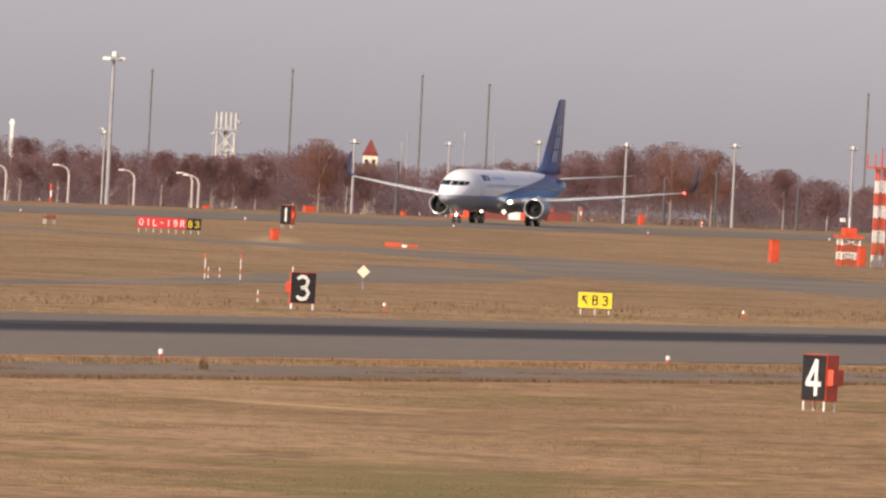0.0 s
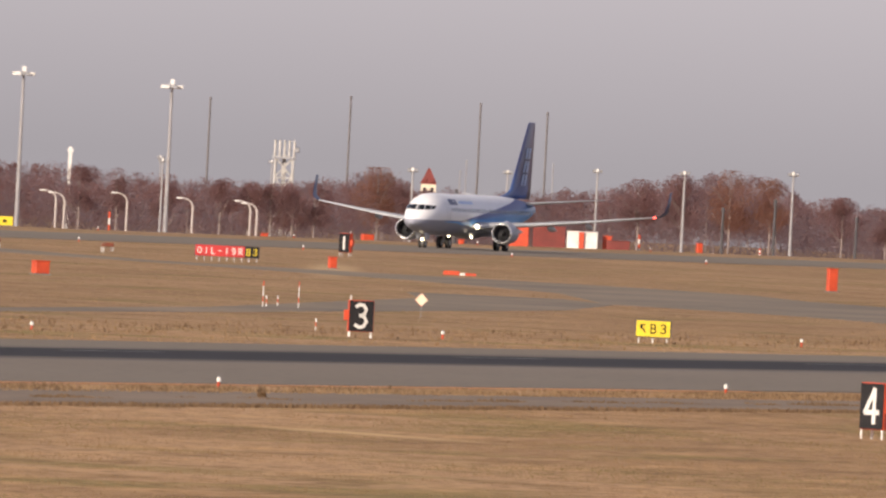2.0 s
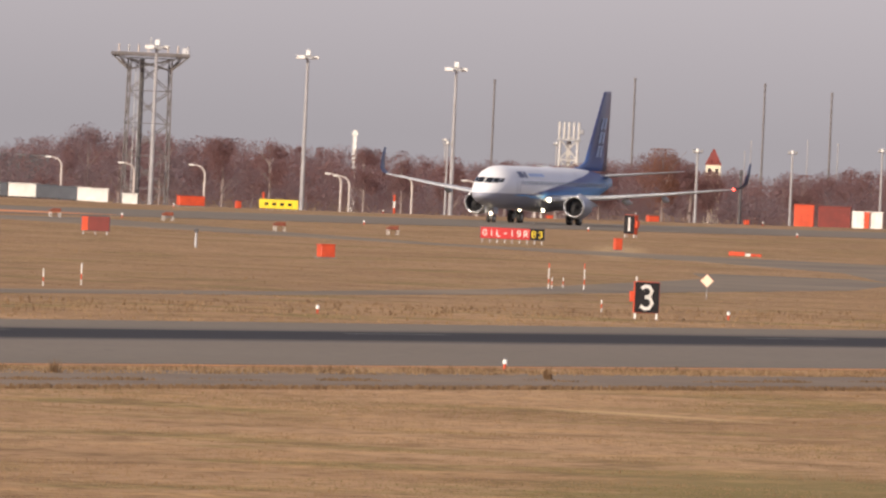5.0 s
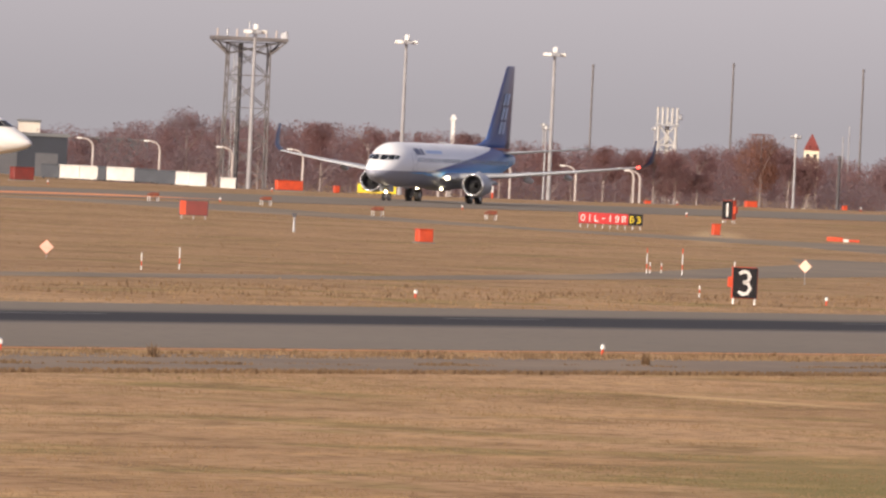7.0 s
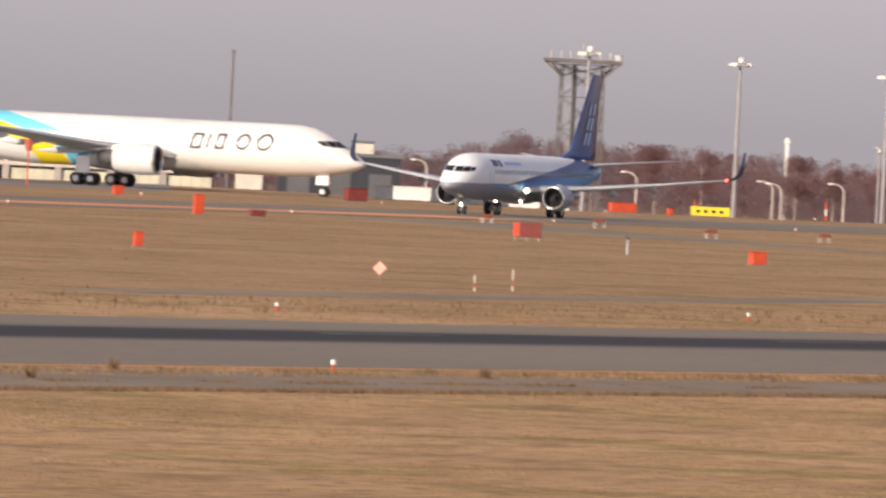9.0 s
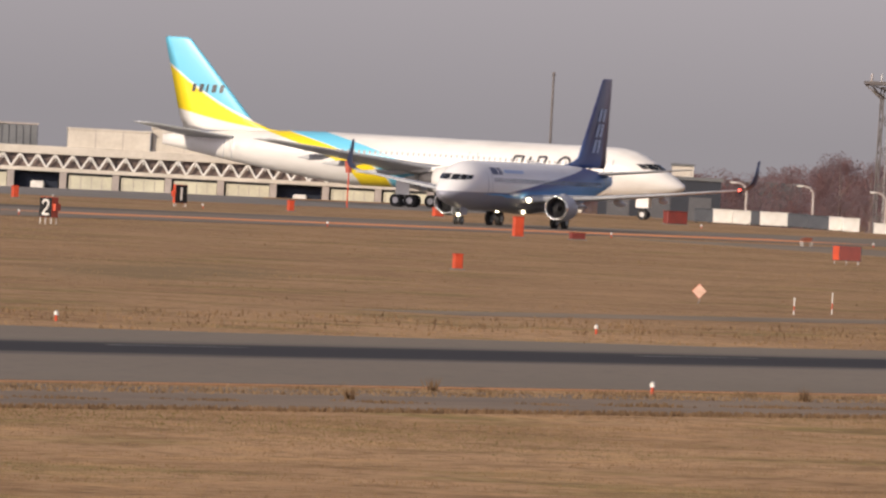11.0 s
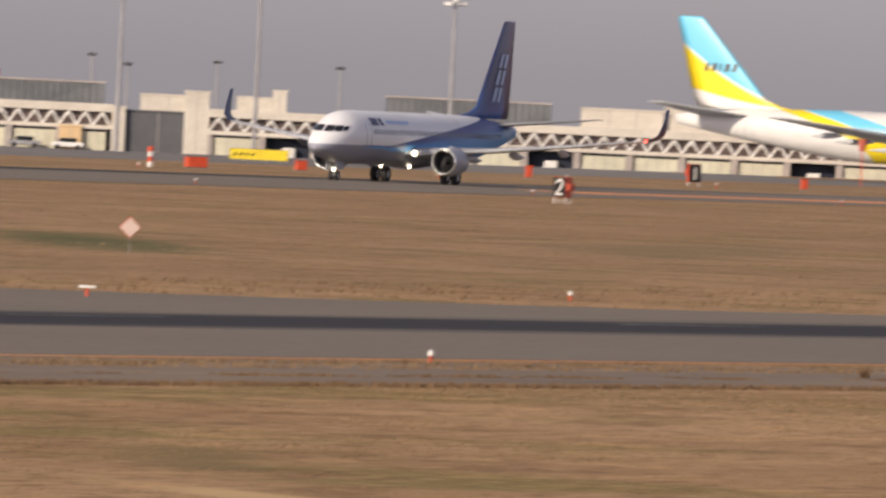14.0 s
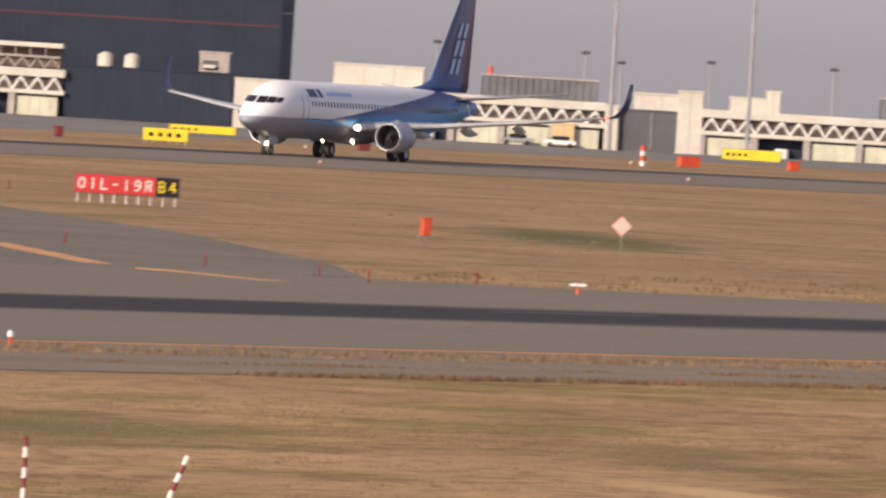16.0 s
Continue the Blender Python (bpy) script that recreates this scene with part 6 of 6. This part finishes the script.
blades("verge_grass", 1, 14000, (380, 720), (185.5, 190.6), 0.03, 0.13, 0.07, STRAW, "dry straw grass along the runway verge", 0.0)
blades("verge_weeds", 2, 26000, (380, 720), (185.5, 190.4), 0.04, 0.17, 0.06, WEED, "dark dry weeds along the runway verge", 0.05)
blades("ditch_weeds", 11, 14000, (380, 720), (180.6, 181.9), 0.03, 0.13, 0.08, WEED, "line of dark weeds in a joint of the service track", 0.05)
blades("track_weeds", 12, 18000, (380, 720), (175.2, 176.3), 0.05, 0.16, 0.08, WEED, "line of dark weeds beside the service track", 0.0)
blades("far_verge_grass", 3, 16000, (520, 1000), (236, 262), 0.04, 0.14, 0.10, STRAW, "dry straw grass along the far runway verge", 0.05)
blades("far_verge_weeds", 4, 12000, (520, 1000), (246, 264), 0.06, 0.24, 0.08, WEED, "dark dry weeds along the far runway verge", 0.15)
blades("field_grass", 6, 260000, (240, 640), (105, 175.5), 0.015, 0.055, 0.035, FIELD_BROWN, "short brown grass of the mown field", -0.1, (0.15, 0.2))
blades("field_straw", 7, 300000, (240, 640), (105, 175.5), 0.015, 0.055, 0.035, STRAW, "short straw-coloured grass of the mown field", -0.05, (0.12, 0.16))
blades("field_green", 8, 260000, (240, 640), (105, 175.5), 0.015, 0.05, 0.03, GREEN, "olive grass in patches of the mown field", 0.1, (0.03, 0.05))
blades("meadow_tufts", 9, 90000, (560, 1420), (255, 478), 0.03, 0.09, 0.08, STRAW, "dry tufts between the runways", 0.05, (0.05, 0.09))
blades("meadow_weeds", 10, 60000, (560, 1420), (255, 478), 0.03, 0.09, 0.07, WEED, "brown tufts between the runways", 0.12, (0.05, 0.09))
for i, (x, y) in enumerate(((552.6, 182.6), (492.3, 189.4), (469.5, 183.1), (515, 186.0))):
    blades("tall_weeds", 40 + i, 40, (x - 0.16, x + 0.16), (y - 0.12, y + 0.12), 0.2, 0.55, 0.05, WEED, "tall dark weeds standing on the verge")

# ---- motion ----


def motions():
    """The take-off roll of the small jet along the far runway."""
    rows = []
    for i in range(33):
        t = i * 0.5
        rows.append((t, pose(1653.97 - 11.612 * t - 1.48698 * t * t + 0.0098475 * t ** 3, 523.0, 0.03)))
    walk(small_jet, rows)


motions()
